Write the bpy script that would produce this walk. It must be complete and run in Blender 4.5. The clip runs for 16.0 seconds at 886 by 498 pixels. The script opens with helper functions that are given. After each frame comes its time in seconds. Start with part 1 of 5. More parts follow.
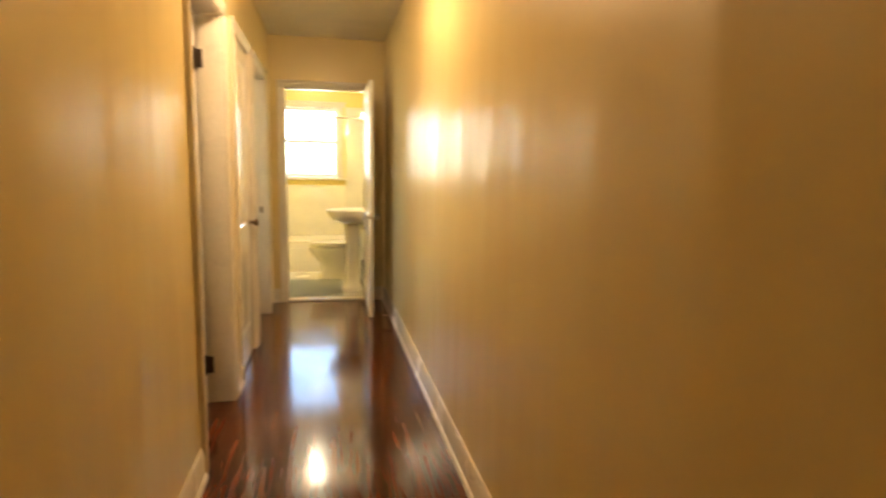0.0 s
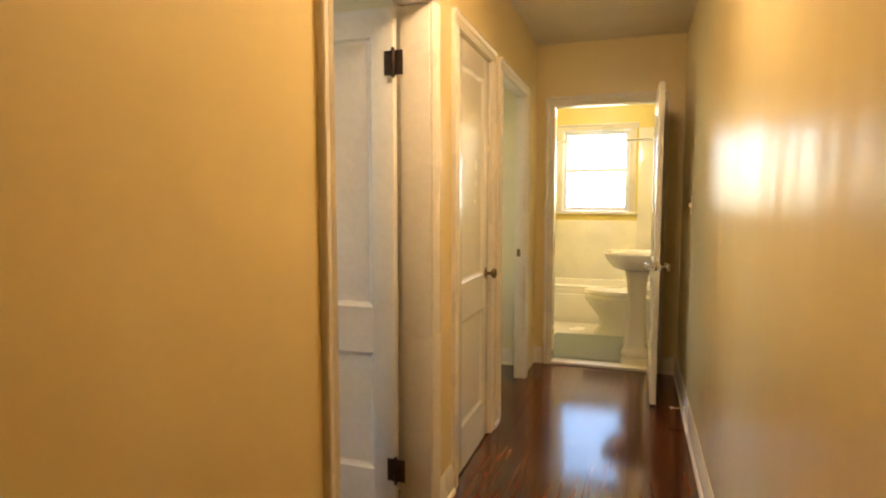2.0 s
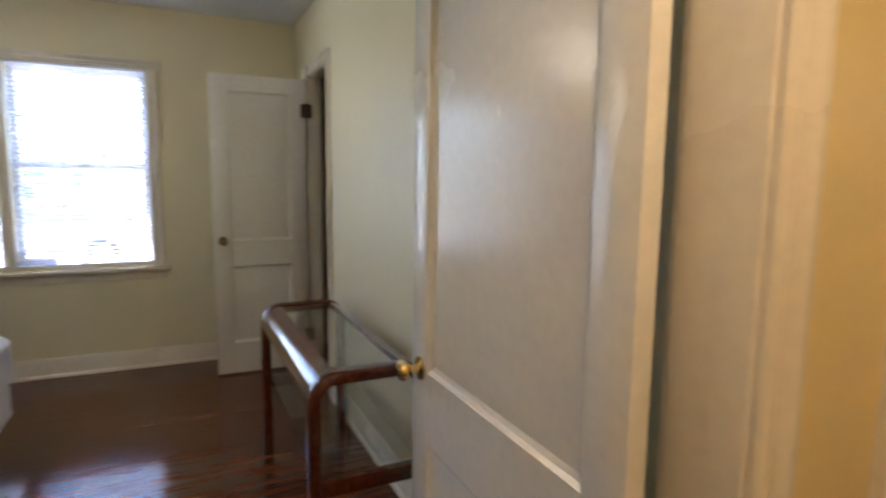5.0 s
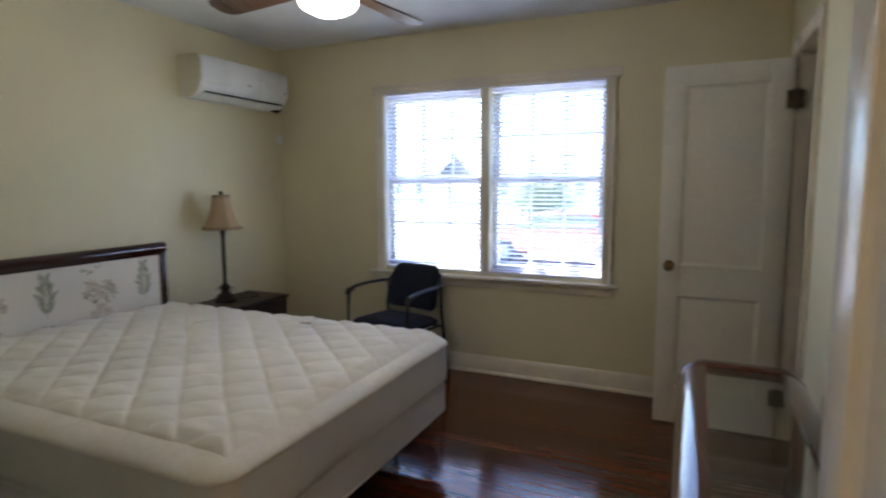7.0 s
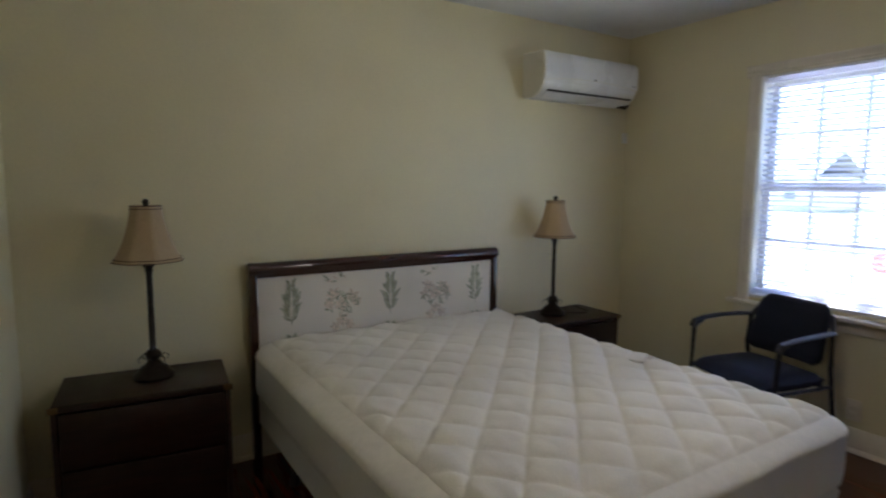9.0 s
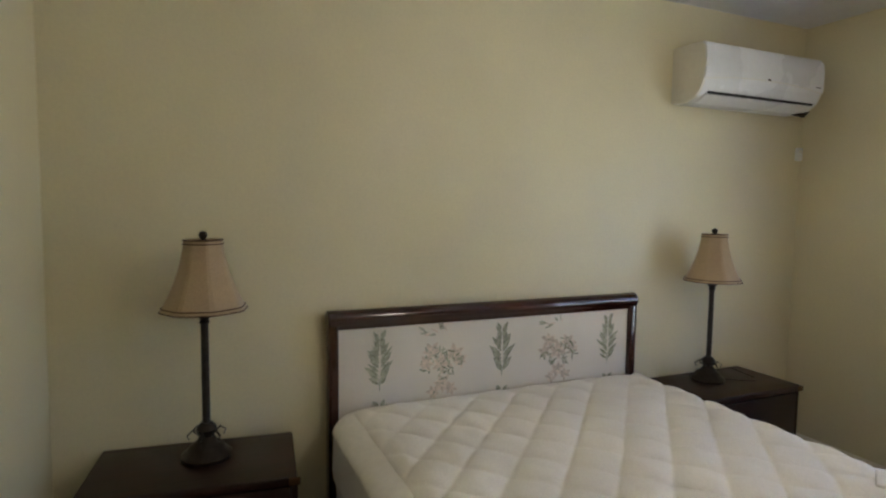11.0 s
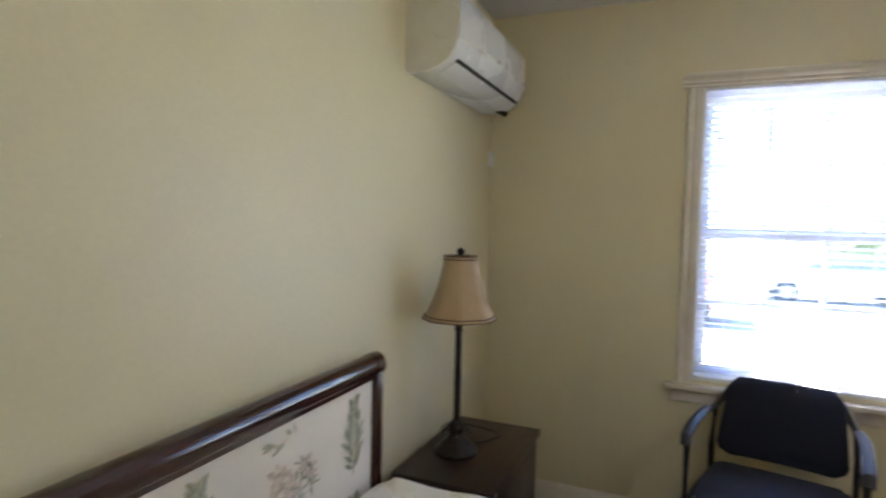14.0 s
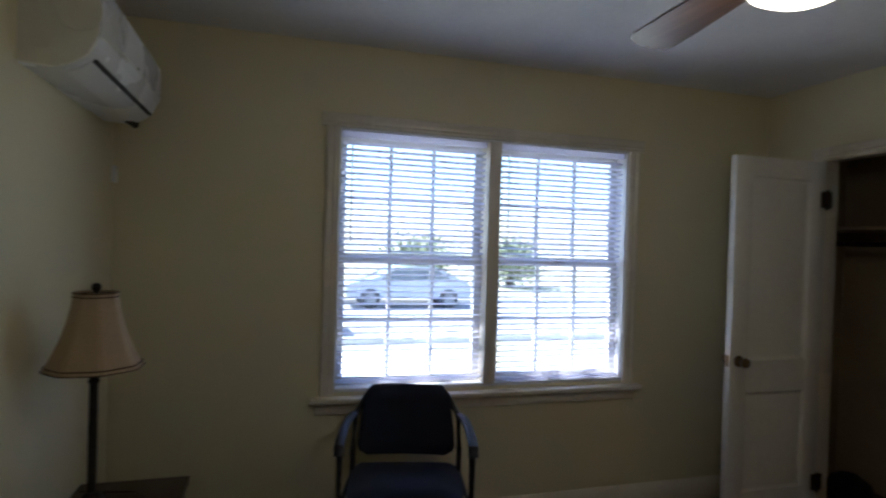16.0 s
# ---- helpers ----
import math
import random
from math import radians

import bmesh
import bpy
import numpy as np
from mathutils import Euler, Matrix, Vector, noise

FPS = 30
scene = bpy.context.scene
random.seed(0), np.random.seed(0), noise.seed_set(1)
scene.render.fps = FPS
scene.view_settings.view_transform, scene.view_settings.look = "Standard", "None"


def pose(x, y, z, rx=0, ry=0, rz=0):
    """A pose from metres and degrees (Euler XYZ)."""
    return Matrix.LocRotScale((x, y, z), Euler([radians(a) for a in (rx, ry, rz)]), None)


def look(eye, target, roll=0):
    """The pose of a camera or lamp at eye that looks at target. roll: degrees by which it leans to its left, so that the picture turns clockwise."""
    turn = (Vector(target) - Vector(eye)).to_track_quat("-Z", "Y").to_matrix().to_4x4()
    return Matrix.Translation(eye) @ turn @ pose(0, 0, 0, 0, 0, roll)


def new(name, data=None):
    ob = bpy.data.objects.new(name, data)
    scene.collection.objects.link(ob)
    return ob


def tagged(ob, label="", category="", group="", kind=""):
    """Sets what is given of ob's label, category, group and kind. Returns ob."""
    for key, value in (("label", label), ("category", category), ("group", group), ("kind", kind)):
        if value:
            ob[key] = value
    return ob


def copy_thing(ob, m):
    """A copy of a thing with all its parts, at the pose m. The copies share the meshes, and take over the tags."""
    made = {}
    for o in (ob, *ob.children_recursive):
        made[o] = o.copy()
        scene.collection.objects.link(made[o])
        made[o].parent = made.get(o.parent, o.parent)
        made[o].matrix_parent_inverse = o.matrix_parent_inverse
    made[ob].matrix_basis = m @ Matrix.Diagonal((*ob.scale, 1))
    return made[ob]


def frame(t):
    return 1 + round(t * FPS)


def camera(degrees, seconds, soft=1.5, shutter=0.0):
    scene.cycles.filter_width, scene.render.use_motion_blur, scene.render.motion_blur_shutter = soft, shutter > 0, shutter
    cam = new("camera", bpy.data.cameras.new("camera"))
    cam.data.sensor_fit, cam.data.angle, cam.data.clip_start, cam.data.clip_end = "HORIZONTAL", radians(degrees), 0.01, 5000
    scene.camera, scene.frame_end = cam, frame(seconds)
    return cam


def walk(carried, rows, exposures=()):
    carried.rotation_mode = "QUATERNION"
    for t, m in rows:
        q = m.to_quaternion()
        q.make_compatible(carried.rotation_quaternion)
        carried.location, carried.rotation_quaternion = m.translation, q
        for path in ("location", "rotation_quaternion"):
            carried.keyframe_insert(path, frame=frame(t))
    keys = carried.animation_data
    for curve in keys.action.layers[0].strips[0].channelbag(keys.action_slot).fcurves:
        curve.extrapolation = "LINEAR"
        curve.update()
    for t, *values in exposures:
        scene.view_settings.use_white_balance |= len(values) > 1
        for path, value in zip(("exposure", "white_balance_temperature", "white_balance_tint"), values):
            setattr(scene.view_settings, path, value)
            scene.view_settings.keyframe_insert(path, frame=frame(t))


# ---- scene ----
cam = camera(76.0, 16.0, soft=2.1, shutter=0.5)
PATH = [
    (0, (0.516, 0.537, 1.255), (0.915, 2.479, 0.994), 0.9),
    (0.5, (0.623, 0.805, 1.261), (0.605, 2.79, 1.02), 1.2),
    (1, (0.706, 1.025, 1.272), (0.358, 2.984, 1.066), 1.5),
    (1.5, (0.742, 1.324, 1.293), (0.204, 3.242, 1.113), 1.0),
    (2, (0.747, 1.64, 1.286), (0.109, 3.528, 1.124), 0.0),
    (2.5, (0.737, 1.933, 1.298), (-0.002, 3.783, 1.119), -0.0),
    (3, (0.709, 2.251, 1.279), (-0.166, 4.041, 1.104), -0.3),
    (3.5, (0.655, 2.501, 1.279), (-0.393, 4.194, 1.094), 0.5),
    (3.7, (0.615, 2.604, 1.287), (-0.521, 4.239, 1.09), 1.1),
    (5.8, (0.212, 3.294, 1.36), (-1.769, 3.462, 1.14), -0.3),
    (6, (0.128, 3.34, 1.347), (-1.861, 3.347, 1.136), -0.3),
    (6.5, (-0.079, 3.445, 1.353), (-2.02, 3.011, 1.139), -0.2),
    (7, (-0.178, 3.496, 1.376), (-1.99, 2.683, 1.147), -0.2),
    (7.5, (-0.239, 3.5, 1.377), (-1.902, 2.41, 1.155), -0.3),
    (8, (-0.319, 3.416, 1.398), (-1.814, 2.106, 1.172), -0.1),
    (8.5, (-0.452, 3.31, 1.392), (-1.744, 1.801, 1.163), -0.0),
    (9, (-0.575, 3.195, 1.4), (-1.636, 1.515, 1.174), 0.4),
    (9.5, (-0.636, 3.127, 1.43), (-1.47, 1.322, 1.218), 0.7),
    (9.7, (-0.654, 3.078, 1.431), (-1.414, 1.239, 1.23), 1.0),
    (11.8, (-0.848, 2.211, 1.425), (-1.746, 0.428, 1.308), 0.7),
    (12, (-0.865, 2.141, 1.427), (-1.825, 0.39, 1.318), 0.7),
    (12.5, (-0.926, 1.889, 1.405), (-2.102, 0.274, 1.319), 1.0),
    (13, (-0.985, 1.668, 1.426), (-2.384, 0.243, 1.322), 0.6),
    (13.5, (-1.087, 1.435, 1.43), (-2.715, 0.279, 1.313), 0.7),
    (14, (-1.181, 1.241, 1.438), (-3.023, 0.468, 1.331), 1.3),
    (14.5, (-1.272, 1.099, 1.447), (-3.243, 0.773, 1.366), 1.9),
    (15, (-1.273, 1.003, 1.452), (-3.271, 1.086, 1.412), 1.6),
    (15.5, (-1.188, 1.001, 1.48), (-3.16, 1.332, 1.452), 2.0),
    (16, (-1.154, 1.02, 1.487), (-3.072, 1.586, 1.467), 1.8),
]
EXPOSURE = [(0, 4.12, 6750, 12), (1, 4.0, 6650, 12), (2, 3.9, 6400, 12), (3.5, 3.72, 6050, 12), (4.2, 3.55, 5900, 13), (5.6, 3.3, 5550, 13), (6.5, 3.02, 5500, 13), (7.5, 2.77, 5500, 13), (8.5, 2.64, 5500, 13), (9.5, 2.64, 5600, 13), (12, 3.6, 5900, 13), (13, 3.62, 5850, 13), (13.5, 3.64, 5780, 13), (14, 3.42, 5700, 13), (14.5, 3.12, 5600, 13), (15, 2.62, 5500, 13), (15.5, 2.14, 5450, 13), (16, 1.77, 5450, 13)]
walk(cam, [(t, look(eye, target, roll)) for t, eye, target, roll in PATH], EXPOSURE)

# ---- daylight and lamps ----
SUN_EL, SUN_AZ = radians(56), radians(203)
world = bpy.data.worlds.new("world")
scene.world = world
world.use_nodes = True
sky = world.node_tree.nodes.new("ShaderNodeTexSky")
sky.sky_type, sky.sun_disc = "NISHITA", False
sky.sun_elevation, sky.sun_rotation = SUN_EL, SUN_AZ
world.node_tree.links.new(sky.outputs[0], world.node_tree.nodes["Background"].inputs[0])
world.node_tree.nodes["Background"].inputs[1].default_value = 0.15
sun = bpy.data.lights.new("sun", "SUN")
sun.energy, sun.angle, sun.color = 5.0, radians(0.5), (1.0, 0.95, 0.86)
sun_ob = new("sun", sun)
sun_ob.matrix_world = look((math.sin(SUN_AZ) * 30 * math.cos(SUN_EL), math.cos(SUN_AZ) * 30 * math.cos(SUN_EL), 30 * math.sin(SUN_EL)), (0, 0, 0))

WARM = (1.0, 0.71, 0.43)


def glow(name, energy, place, size, colour):
    lamp = bpy.data.lights.new(name, "POINT")
    lamp.energy, lamp.color, lamp.shadow_soft_size = energy, colour, size
    ob = new(name, lamp)
    ob.location = place
    return ob


# hall bulb is unseen; place and power follow how the hall walls are lit
glow("unseen_hall_bulb", 1.65, (0.52, 3.30, 2.33), 0.06, WARM)
glow("fan_bulb", 0.75, (-2.14, 2.12, 1.965), 0.06, (1.0, 0.84, 0.62))
glow("bath_bulb", 1.25, (0.35, 7.2, 2.25), 0.06, (1.0, 0.84, 0.58))

# ---- materials ----


def mat(name, colour, rough=0.5, metal=0.0, spread=0.08, grain=40.0, bump=0.0, bump_scale=30.0, coat=0.0, stain=0.1, per_object=0.0, spec=0.5, sheen=0.0, stretch=None):
    """Principled paint, plastic, metal or cloth with fine grain, broad stains and relief."""
    m = bpy.data.materials.new(name)
    m.use_nodes = True
    nt = m.node_tree
    n, link = nt.nodes, nt.links.new
    p = n["Principled BSDF"]
    p.inputs["Metallic"].default_value = metal
    p.inputs["Coat Weight"].default_value = coat
    p.inputs["Coat Roughness"].default_value = 0.08
    p.inputs["Specular IOR Level"].default_value = spec
    p.inputs["Sheen Weight"].default_value = sheen
    tc = n.new("ShaderNodeTexCoord")
    fine, broad = n.new("ShaderNodeTexNoise"), n.new("ShaderNodeTexNoise")
    fine.inputs["Scale"].default_value, broad.inputs["Scale"].default_value = grain, 1.7
    fine.inputs["Detail"].default_value, broad.inputs["Detail"].default_value = 5, 4
    link(tc.outputs["Object"], fine.inputs["Vector"])
    link(tc.outputs["Object"], broad.inputs["Vector"])
    f1, f2 = n.new("ShaderNodeMapRange"), n.new("ShaderNodeMapRange")
    for f, src, w in ((f1, fine, spread), (f2, broad, stain)):
        f.inputs["From Min"].default_value, f.inputs["From Max"].default_value = 0.3, 0.7
        f.inputs["To Min"].default_value, f.inputs["To Max"].default_value = 1 - w, 1 + w
        link(src.outputs["Fac"], f.inputs["Value"])
    mul = n.new("ShaderNodeMath")
    mul.operation = "MULTIPLY"
    link(f1.outputs[0], mul.inputs[0])
    link(f2.outputs[0], mul.inputs[1])
    last = mul
    if per_object:
        info, f3, mul2 = n.new("ShaderNodeObjectInfo"), n.new("ShaderNodeMapRange"), n.new("ShaderNodeMath")
        f3.inputs["To Min"].default_value, f3.inputs["To Max"].default_value = 1 - per_object, 1 + per_object
        mul2.operation = "MULTIPLY"
        link(info.outputs["Random"], f3.inputs["Value"])
        link(f3.outputs[0], mul2.inputs[0])
        link(mul.outputs[0], mul2.inputs[1])
        last = mul2
    tint = n.new("ShaderNodeVectorMath")
    tint.operation = "SCALE"
    tint.inputs[0].default_value = colour
    link(last.outputs[0], tint.inputs["Scale"])
    link(tint.outputs[0], p.inputs["Base Color"])
    r = n.new("ShaderNodeMapRange")
    r.inputs["From Min"].default_value, r.inputs["From Max"].default_value = 0.3, 0.7
    r.inputs["To Min"].default_value, r.inputs["To Max"].default_value = rough * 0.85, min(1, rough * 1.18)
    link(broad.outputs["Fac"], r.inputs["Value"])
    link(r.outputs[0], p.inputs["Roughness"])
    if bump:
        b, bn = n.new("ShaderNodeBump"), n.new("ShaderNodeTexNoise")
        bn.inputs["Scale"].default_value, bn.inputs["Detail"].default_value = bump_scale, 1.5
        if stretch:
            mp = n.new("ShaderNodeMapping")
            mp.inputs["Scale"].default_value = stretch
            link(tc.outputs["Object"], mp.inputs["Vector"])
            link(mp.outputs[0], bn.inputs["Vector"])
        else:
            link(tc.outputs["Object"], bn.inputs["Vector"])
        link(bn.outputs["Fac"], b.inputs["Height"])
        b.inputs["Strength"].default_value, b.inputs["Distance"].default_value = 1.0, bump
        link(b.outputs[0], p.inputs["Normal"])
    return m


def wood(name, dark, light, rough, along="Y", ring=55.0, per_object=0.3, coat=0.4, bump=0.0004):
    """Stained timber: streaks along one axis, broad tone and its own shade for each board."""
    m = bpy.data.materials.new(name)
    m.use_nodes = True
    nt = m.node_tree
    n, link = nt.nodes, nt.links.new
    p = n["Principled BSDF"]
    tc, mp, nz, nz2 = n.new("ShaderNodeTexCoord"), n.new("ShaderNodeMapping"), n.new("ShaderNodeTexNoise"), n.new("ShaderNodeTexNoise")
    info, add = n.new("ShaderNodeObjectInfo"), n.new("ShaderNodeVectorMath")
    geo = n.new("ShaderNodeNewGeometry")
    add.operation = "ADD"
    shift = n.new("ShaderNodeVectorMath")
    shift.operation = "SCALE"
    shift.inputs[0].default_value = (13.7, 7.1, 3.3)
    link(info.outputs["Random"], shift.inputs["Scale"])
    link(geo.outputs["Position"], add.inputs[0])
    link(shift.outputs[0], add.inputs[1])
    link(add.outputs[0], mp.inputs["Vector"])
    stretch = {"X": (0.05, 1, 1), "Y": (1, 0.05, 1), "Z": (1, 1, 0.05)}[along]
    mp.inputs["Scale"].default_value = stretch
    nz.inputs["Scale"].default_value, nz.inputs["Detail"].default_value = ring, 6
    nz.inputs["Distortion"].default_value = 0.6
    nz2.inputs["Scale"].default_value, nz2.inputs["Detail"].default_value = 2.3, 3
    link(mp.outputs[0], nz.inputs["Vector"])
    link(geo.outputs["Position"], nz2.inputs["Vector"])
    ramp = n.new("ShaderNodeValToRGB")
    ramp.color_ramp.elements[0].position, ramp.color_ramp.elements[1].position = 0.32, 0.70
    ramp.color_ramp.elements[0].color, ramp.color_ramp.elements[1].color = (*dark, 1), (*light, 1)
    link(nz.outputs["Fac"], ramp.inputs["Fac"])
    f, f2, mul, sc = n.new("ShaderNodeMapRange"), n.new("ShaderNodeMapRange"), n.new("ShaderNodeMath"), n.new("ShaderNodeVectorMath")
    f.inputs["To Min"].default_value, f.inputs["To Max"].default_value = 1 - per_object, 1 + per_object
    f2.inputs["From Min"].default_value, f2.inputs["From Max"].default_value = 0.3, 0.7
    f2.inputs["To Min"].default_value, f2.inputs["To Max"].default_value = 0.86, 1.14
    link(info.outputs["Random"], f.inputs["Value"])
    link(nz2.outputs["Fac"], f2.inputs["Value"])
    mul.operation, sc.operation = "MULTIPLY", "SCALE"
    link(f.outputs[0], mul.inputs[0])
    link(f2.outputs[0], mul.inputs[1])
    link(ramp.outputs[0], sc.inputs[0])
    link(mul.outputs[0], sc.inputs["Scale"])
    link(sc.outputs[0], p.inputs["Base Color"])
    rr = n.new("ShaderNodeMapRange")
    rr.inputs["From Min"].default_value, rr.inputs["From Max"].default_value = 0.3, 0.7
    rr.inputs["To Min"].default_value, rr.inputs["To Max"].default_value = rough * 0.75, rough * 1.3
    link(nz2.outputs["Fac"], rr.inputs["Value"])
    link(rr.outputs[0], p.inputs["Roughness"])
    p.inputs["Coat Weight"].default_value, p.inputs["Coat Roughness"].default_value = coat, rough * 0.6
    b = n.new("ShaderNodeBump")
    b.inputs["Strength"].default_value, b.inputs["Distance"].default_value = 1.0, bump
    link(nz.outputs["Fac"], b.inputs["Height"])
    link(b.outputs[0], p.inputs["Normal"])
    return m


def lit(name, colour, strength):
    m = bpy.data.materials.new(name)
    m.use_nodes = True
    p = m.node_tree.nodes["Principled BSDF"]
    p.inputs["Base Color"].default_value = (0.9, 0.88, 0.82, 1)
    p.inputs["Emission Color"].default_value = (*colour, 1)
    p.inputs["Emission Strength"].default_value = strength
    p.inputs["Roughness"].default_value = 0.3
    return m


def glassy(name, tint=(0.97, 0.99, 0.98), rough=0.0, bump=0.0):
    """Thin clear sheet: mostly see-through, with a real gloss."""
    m = bpy.data.materials.new(name)
    m.use_nodes = True
    nt = m.node_tree
    n, link = nt.nodes, nt.links.new
    n.remove(n["Principled BSDF"])
    t, g, fr, mix = n.new("ShaderNodeBsdfTransparent"), n.new("ShaderNodeBsdfGlossy"), n.new("ShaderNodeLayerWeight"), n.new("ShaderNodeMixShader")
    t.inputs[0].default_value = (*tint, 1)
    g.inputs["Roughness"].default_value = rough
    fr.inputs["Blend"].default_value = 0.5
    steep, gloss = n.new("ShaderNodeMath"), n.new("ShaderNodeMapRange")
    steep.operation = "POWER"
    steep.inputs[1].default_value = 5.0
    gloss.inputs["To Min"].default_value, gloss.inputs["To Max"].default_value = 0.035, 0.9
    link(fr.outputs["Facing"], steep.inputs[0])
    link(steep.outputs[0], gloss.inputs["Value"])
    link(gloss.outputs[0], mix.inputs[0])
    link(t.outputs[0], mix.inputs[1])
    link(g.outputs[0], mix.inputs[2])
    link(mix.outputs[0], n["Material Output"].inputs[0])
    if bump:
        b, v, tc = n.new("ShaderNodeBump"), n.new("ShaderNodeTexVoronoi"), n.new("ShaderNodeTexCoord")
        v.inputs["Scale"].default_value = 22
        link(tc.outputs["Object"], v.inputs["Vector"])
        link(v.outputs["Distance"], b.inputs["Height"])
        b.inputs["Distance"].default_value = bump
        link(b.outputs[0], g.inputs["Normal"])
        link(b.outputs[0], fr.inputs["Normal"])
    return m


M_HALL = mat("hall_paint", (0.745, 0.60, 0.285), 0.30, spread=0.0, stain=0.0, bump=0.018, bump_scale=2.2, stretch=(1.0, 1.7, 0.40))
paint = M_HALL.node_tree.nodes["Principled BSDF"]
for wire in list(paint.inputs["Roughness"].links):
    M_HALL.node_tree.links.remove(wire)
paint.inputs["Roughness"].default_value = 0.30
M_BED = mat("bedroom_paint", (0.745, 0.678, 0.455), 0.42, spread=0.025, grain=90, bump=0.0005, bump_scale=4.0, stain=0.04)
M_BATH = mat("bath_paint", (0.80, 0.66, 0.22), 0.35, spread=0.03, bump=0.001)
M_CEIL = mat("ceiling_paint", (0.78, 0.77, 0.74), 0.8, spread=0.03, bump=0.001, bump_scale=60)
# white ceiling with the hall lamp's warm tone put into its colour
M_HALLCEIL = mat("hall_ceiling_warm_tint", (0.76, 0.69, 0.56), 0.7, spread=0.03, bump=0.0006, bump_scale=50)
M_TRIM = mat("trim_paint", (0.76, 0.70, 0.58), 0.26, spread=0.03, bump=0.0006, bump_scale=35, stain=0.05)
M_DOOR = mat("door_paint", (0.80, 0.77, 0.69), 0.24, spread=0.03, bump=0.0007, bump_scale=28, stain=0.05)
M_TILE = mat("wall_tile", (0.85, 0.81, 0.70), 0.15, spread=0.02, per_object=0.04)
M_BATHFLOOR = mat("bath_floor_tile", (0.82, 0.78, 0.68), 0.25, spread=0.05, per_object=0.03)
M_GROUT = mat("grout", (0.55, 0.50, 0.42), 0.8)
M_PORC = mat("porcelain", (0.86, 0.83, 0.76), 0.08, spread=0.01, coat=0.5, stain=0.02)
M_CHROME = mat("chrome", (0.8, 0.8, 0.8), 0.08, metal=1.0, spread=0.02)
M_BRASS = mat("polished_brass", (0.80, 0.58, 0.22), 0.14, metal=1.0, spread=0.05)
M_OLDBRASS = mat("aged_brass", (0.22, 0.15, 0.08), 0.3, metal=1.0, spread=0.2)
M_HINGE = mat("painted_hinge", (0.07, 0.045, 0.03), 0.4, metal=0.7, spread=0.2)
M_FLOOR = wood("floor_boards", (0.058, 0.0130, 0.0048), (0.138, 0.037, 0.0128), 0.135, "Y", coat=0.20, bump=0.0002, per_object=0.17)
M_GAP = mat("board_gap", (0.02, 0.008, 0.004), 0.6)
M_MAHOG = wood("mahogany", (0.024, 0.0055, 0.0038), (0.050, 0.0105, 0.0062), 0.16, "X", 40, per_object=0.1, coat=0.6, bump=0.00005)
M_MAHOG2 = wood("red_mahogany", (0.055, 0.012, 0.006), (0.12, 0.028, 0.012), 0.16, "X", 45, per_object=0.1, coat=0.6, bump=0.0001)
M_STAND = wood("nightstand_wood", (0.012, 0.004, 0.0024), (0.030, 0.0088, 0.005), 0.40, "X", 50, per_object=0.1, coat=0.1)
M_FAN = wood("fan_blade_wood", (0.06, 0.028, 0.014), (0.15, 0.075, 0.038), 0.35, "X", 40, per_object=0.1, coat=0.2)
M_BLACK = mat("black_plastic", (0.012, 0.012, 0.014), 0.4, spread=0.1)
M_BRONZE = mat("dark_bronze", (0.030, 0.024, 0.020), 0.38, metal=0.6, spread=0.25, bump=0.001, bump_scale=60)
M_SHADE = mat("shade_cloth", (0.47, 0.345, 0.20), 0.75, spread=0.1, grain=220, bump=0.0004, bump_scale=300, sheen=0.2)
M_BRAID = mat("shade_braid", (0.10, 0.055, 0.03), 0.7, spread=0.2)
M_NAVY = mat("navy_cloth", (0.006, 0.009, 0.026), 0.9, spread=0.25, grain=260, bump=0.0006, bump_scale=400, sheen=0.03)
M_CHAIR = mat("chair_frame", (0.011, 0.011, 0.016), 0.55, spread=0.1)
M_QUILT = mat("quilted_cotton", (0.86, 0.83, 0.76), 0.85, spread=0.05, grain=150, bump=0.0008, bump_scale=160, sheen=0.2)
M_COVER = mat("mattress_cover", (0.66, 0.64, 0.61), 0.85, spread=0.05, grain=180, bump=0.002, bump_scale=9, sheen=0.2)
M_BORDER = mat("pad_border", (0.82, 0.79, 0.73), 0.85, spread=0.04, bump=0.003, bump_scale=9)
M_LINEN = mat("headboard_linen", (0.80, 0.75, 0.66), 0.85, spread=0.05, grain=300, bump=0.0005, bump_scale=260)
M_LEAF = mat("printed_leaf", (0.43, 0.43, 0.32), 0.85, spread=0.35, grain=60, stain=0.3)
M_LEAF2 = mat("printed_dark_leaf", (0.25, 0.27, 0.18), 0.85, spread=0.35, grain=60, stain=0.3)
M_PETAL = mat("printed_petal", (0.70, 0.60, 0.50), 0.85, spread=0.25, grain=50, stain=0.25)
M_AC = mat("ac_plastic", (0.80, 0.80, 0.78), 0.28, spread=0.02, stain=0.03)
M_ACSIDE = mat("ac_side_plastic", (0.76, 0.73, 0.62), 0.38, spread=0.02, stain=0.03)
M_VENT = mat("vent_shadow", (0.02, 0.02, 0.02), 0.6)
M_BLIND = mat("blind_slat", (0.82, 0.82, 0.85), 0.4, spread=0.02, stain=0.03)
nt = M_BLIND.node_tree
thin, both = nt.nodes.new("ShaderNodeBsdfTranslucent"), nt.nodes.new("ShaderNodeMixShader")
thin.inputs["Color"].default_value = (0.87, 0.87, 0.97, 1)
both.inputs[0].default_value = 0.66
nt.links.new(nt.nodes["Principled BSDF"].outputs[0], both.inputs[1])
nt.links.new(thin.outputs[0], both.inputs[2])
nt.links.new(both.outputs[0], nt.nodes["Material Output"].inputs[0])
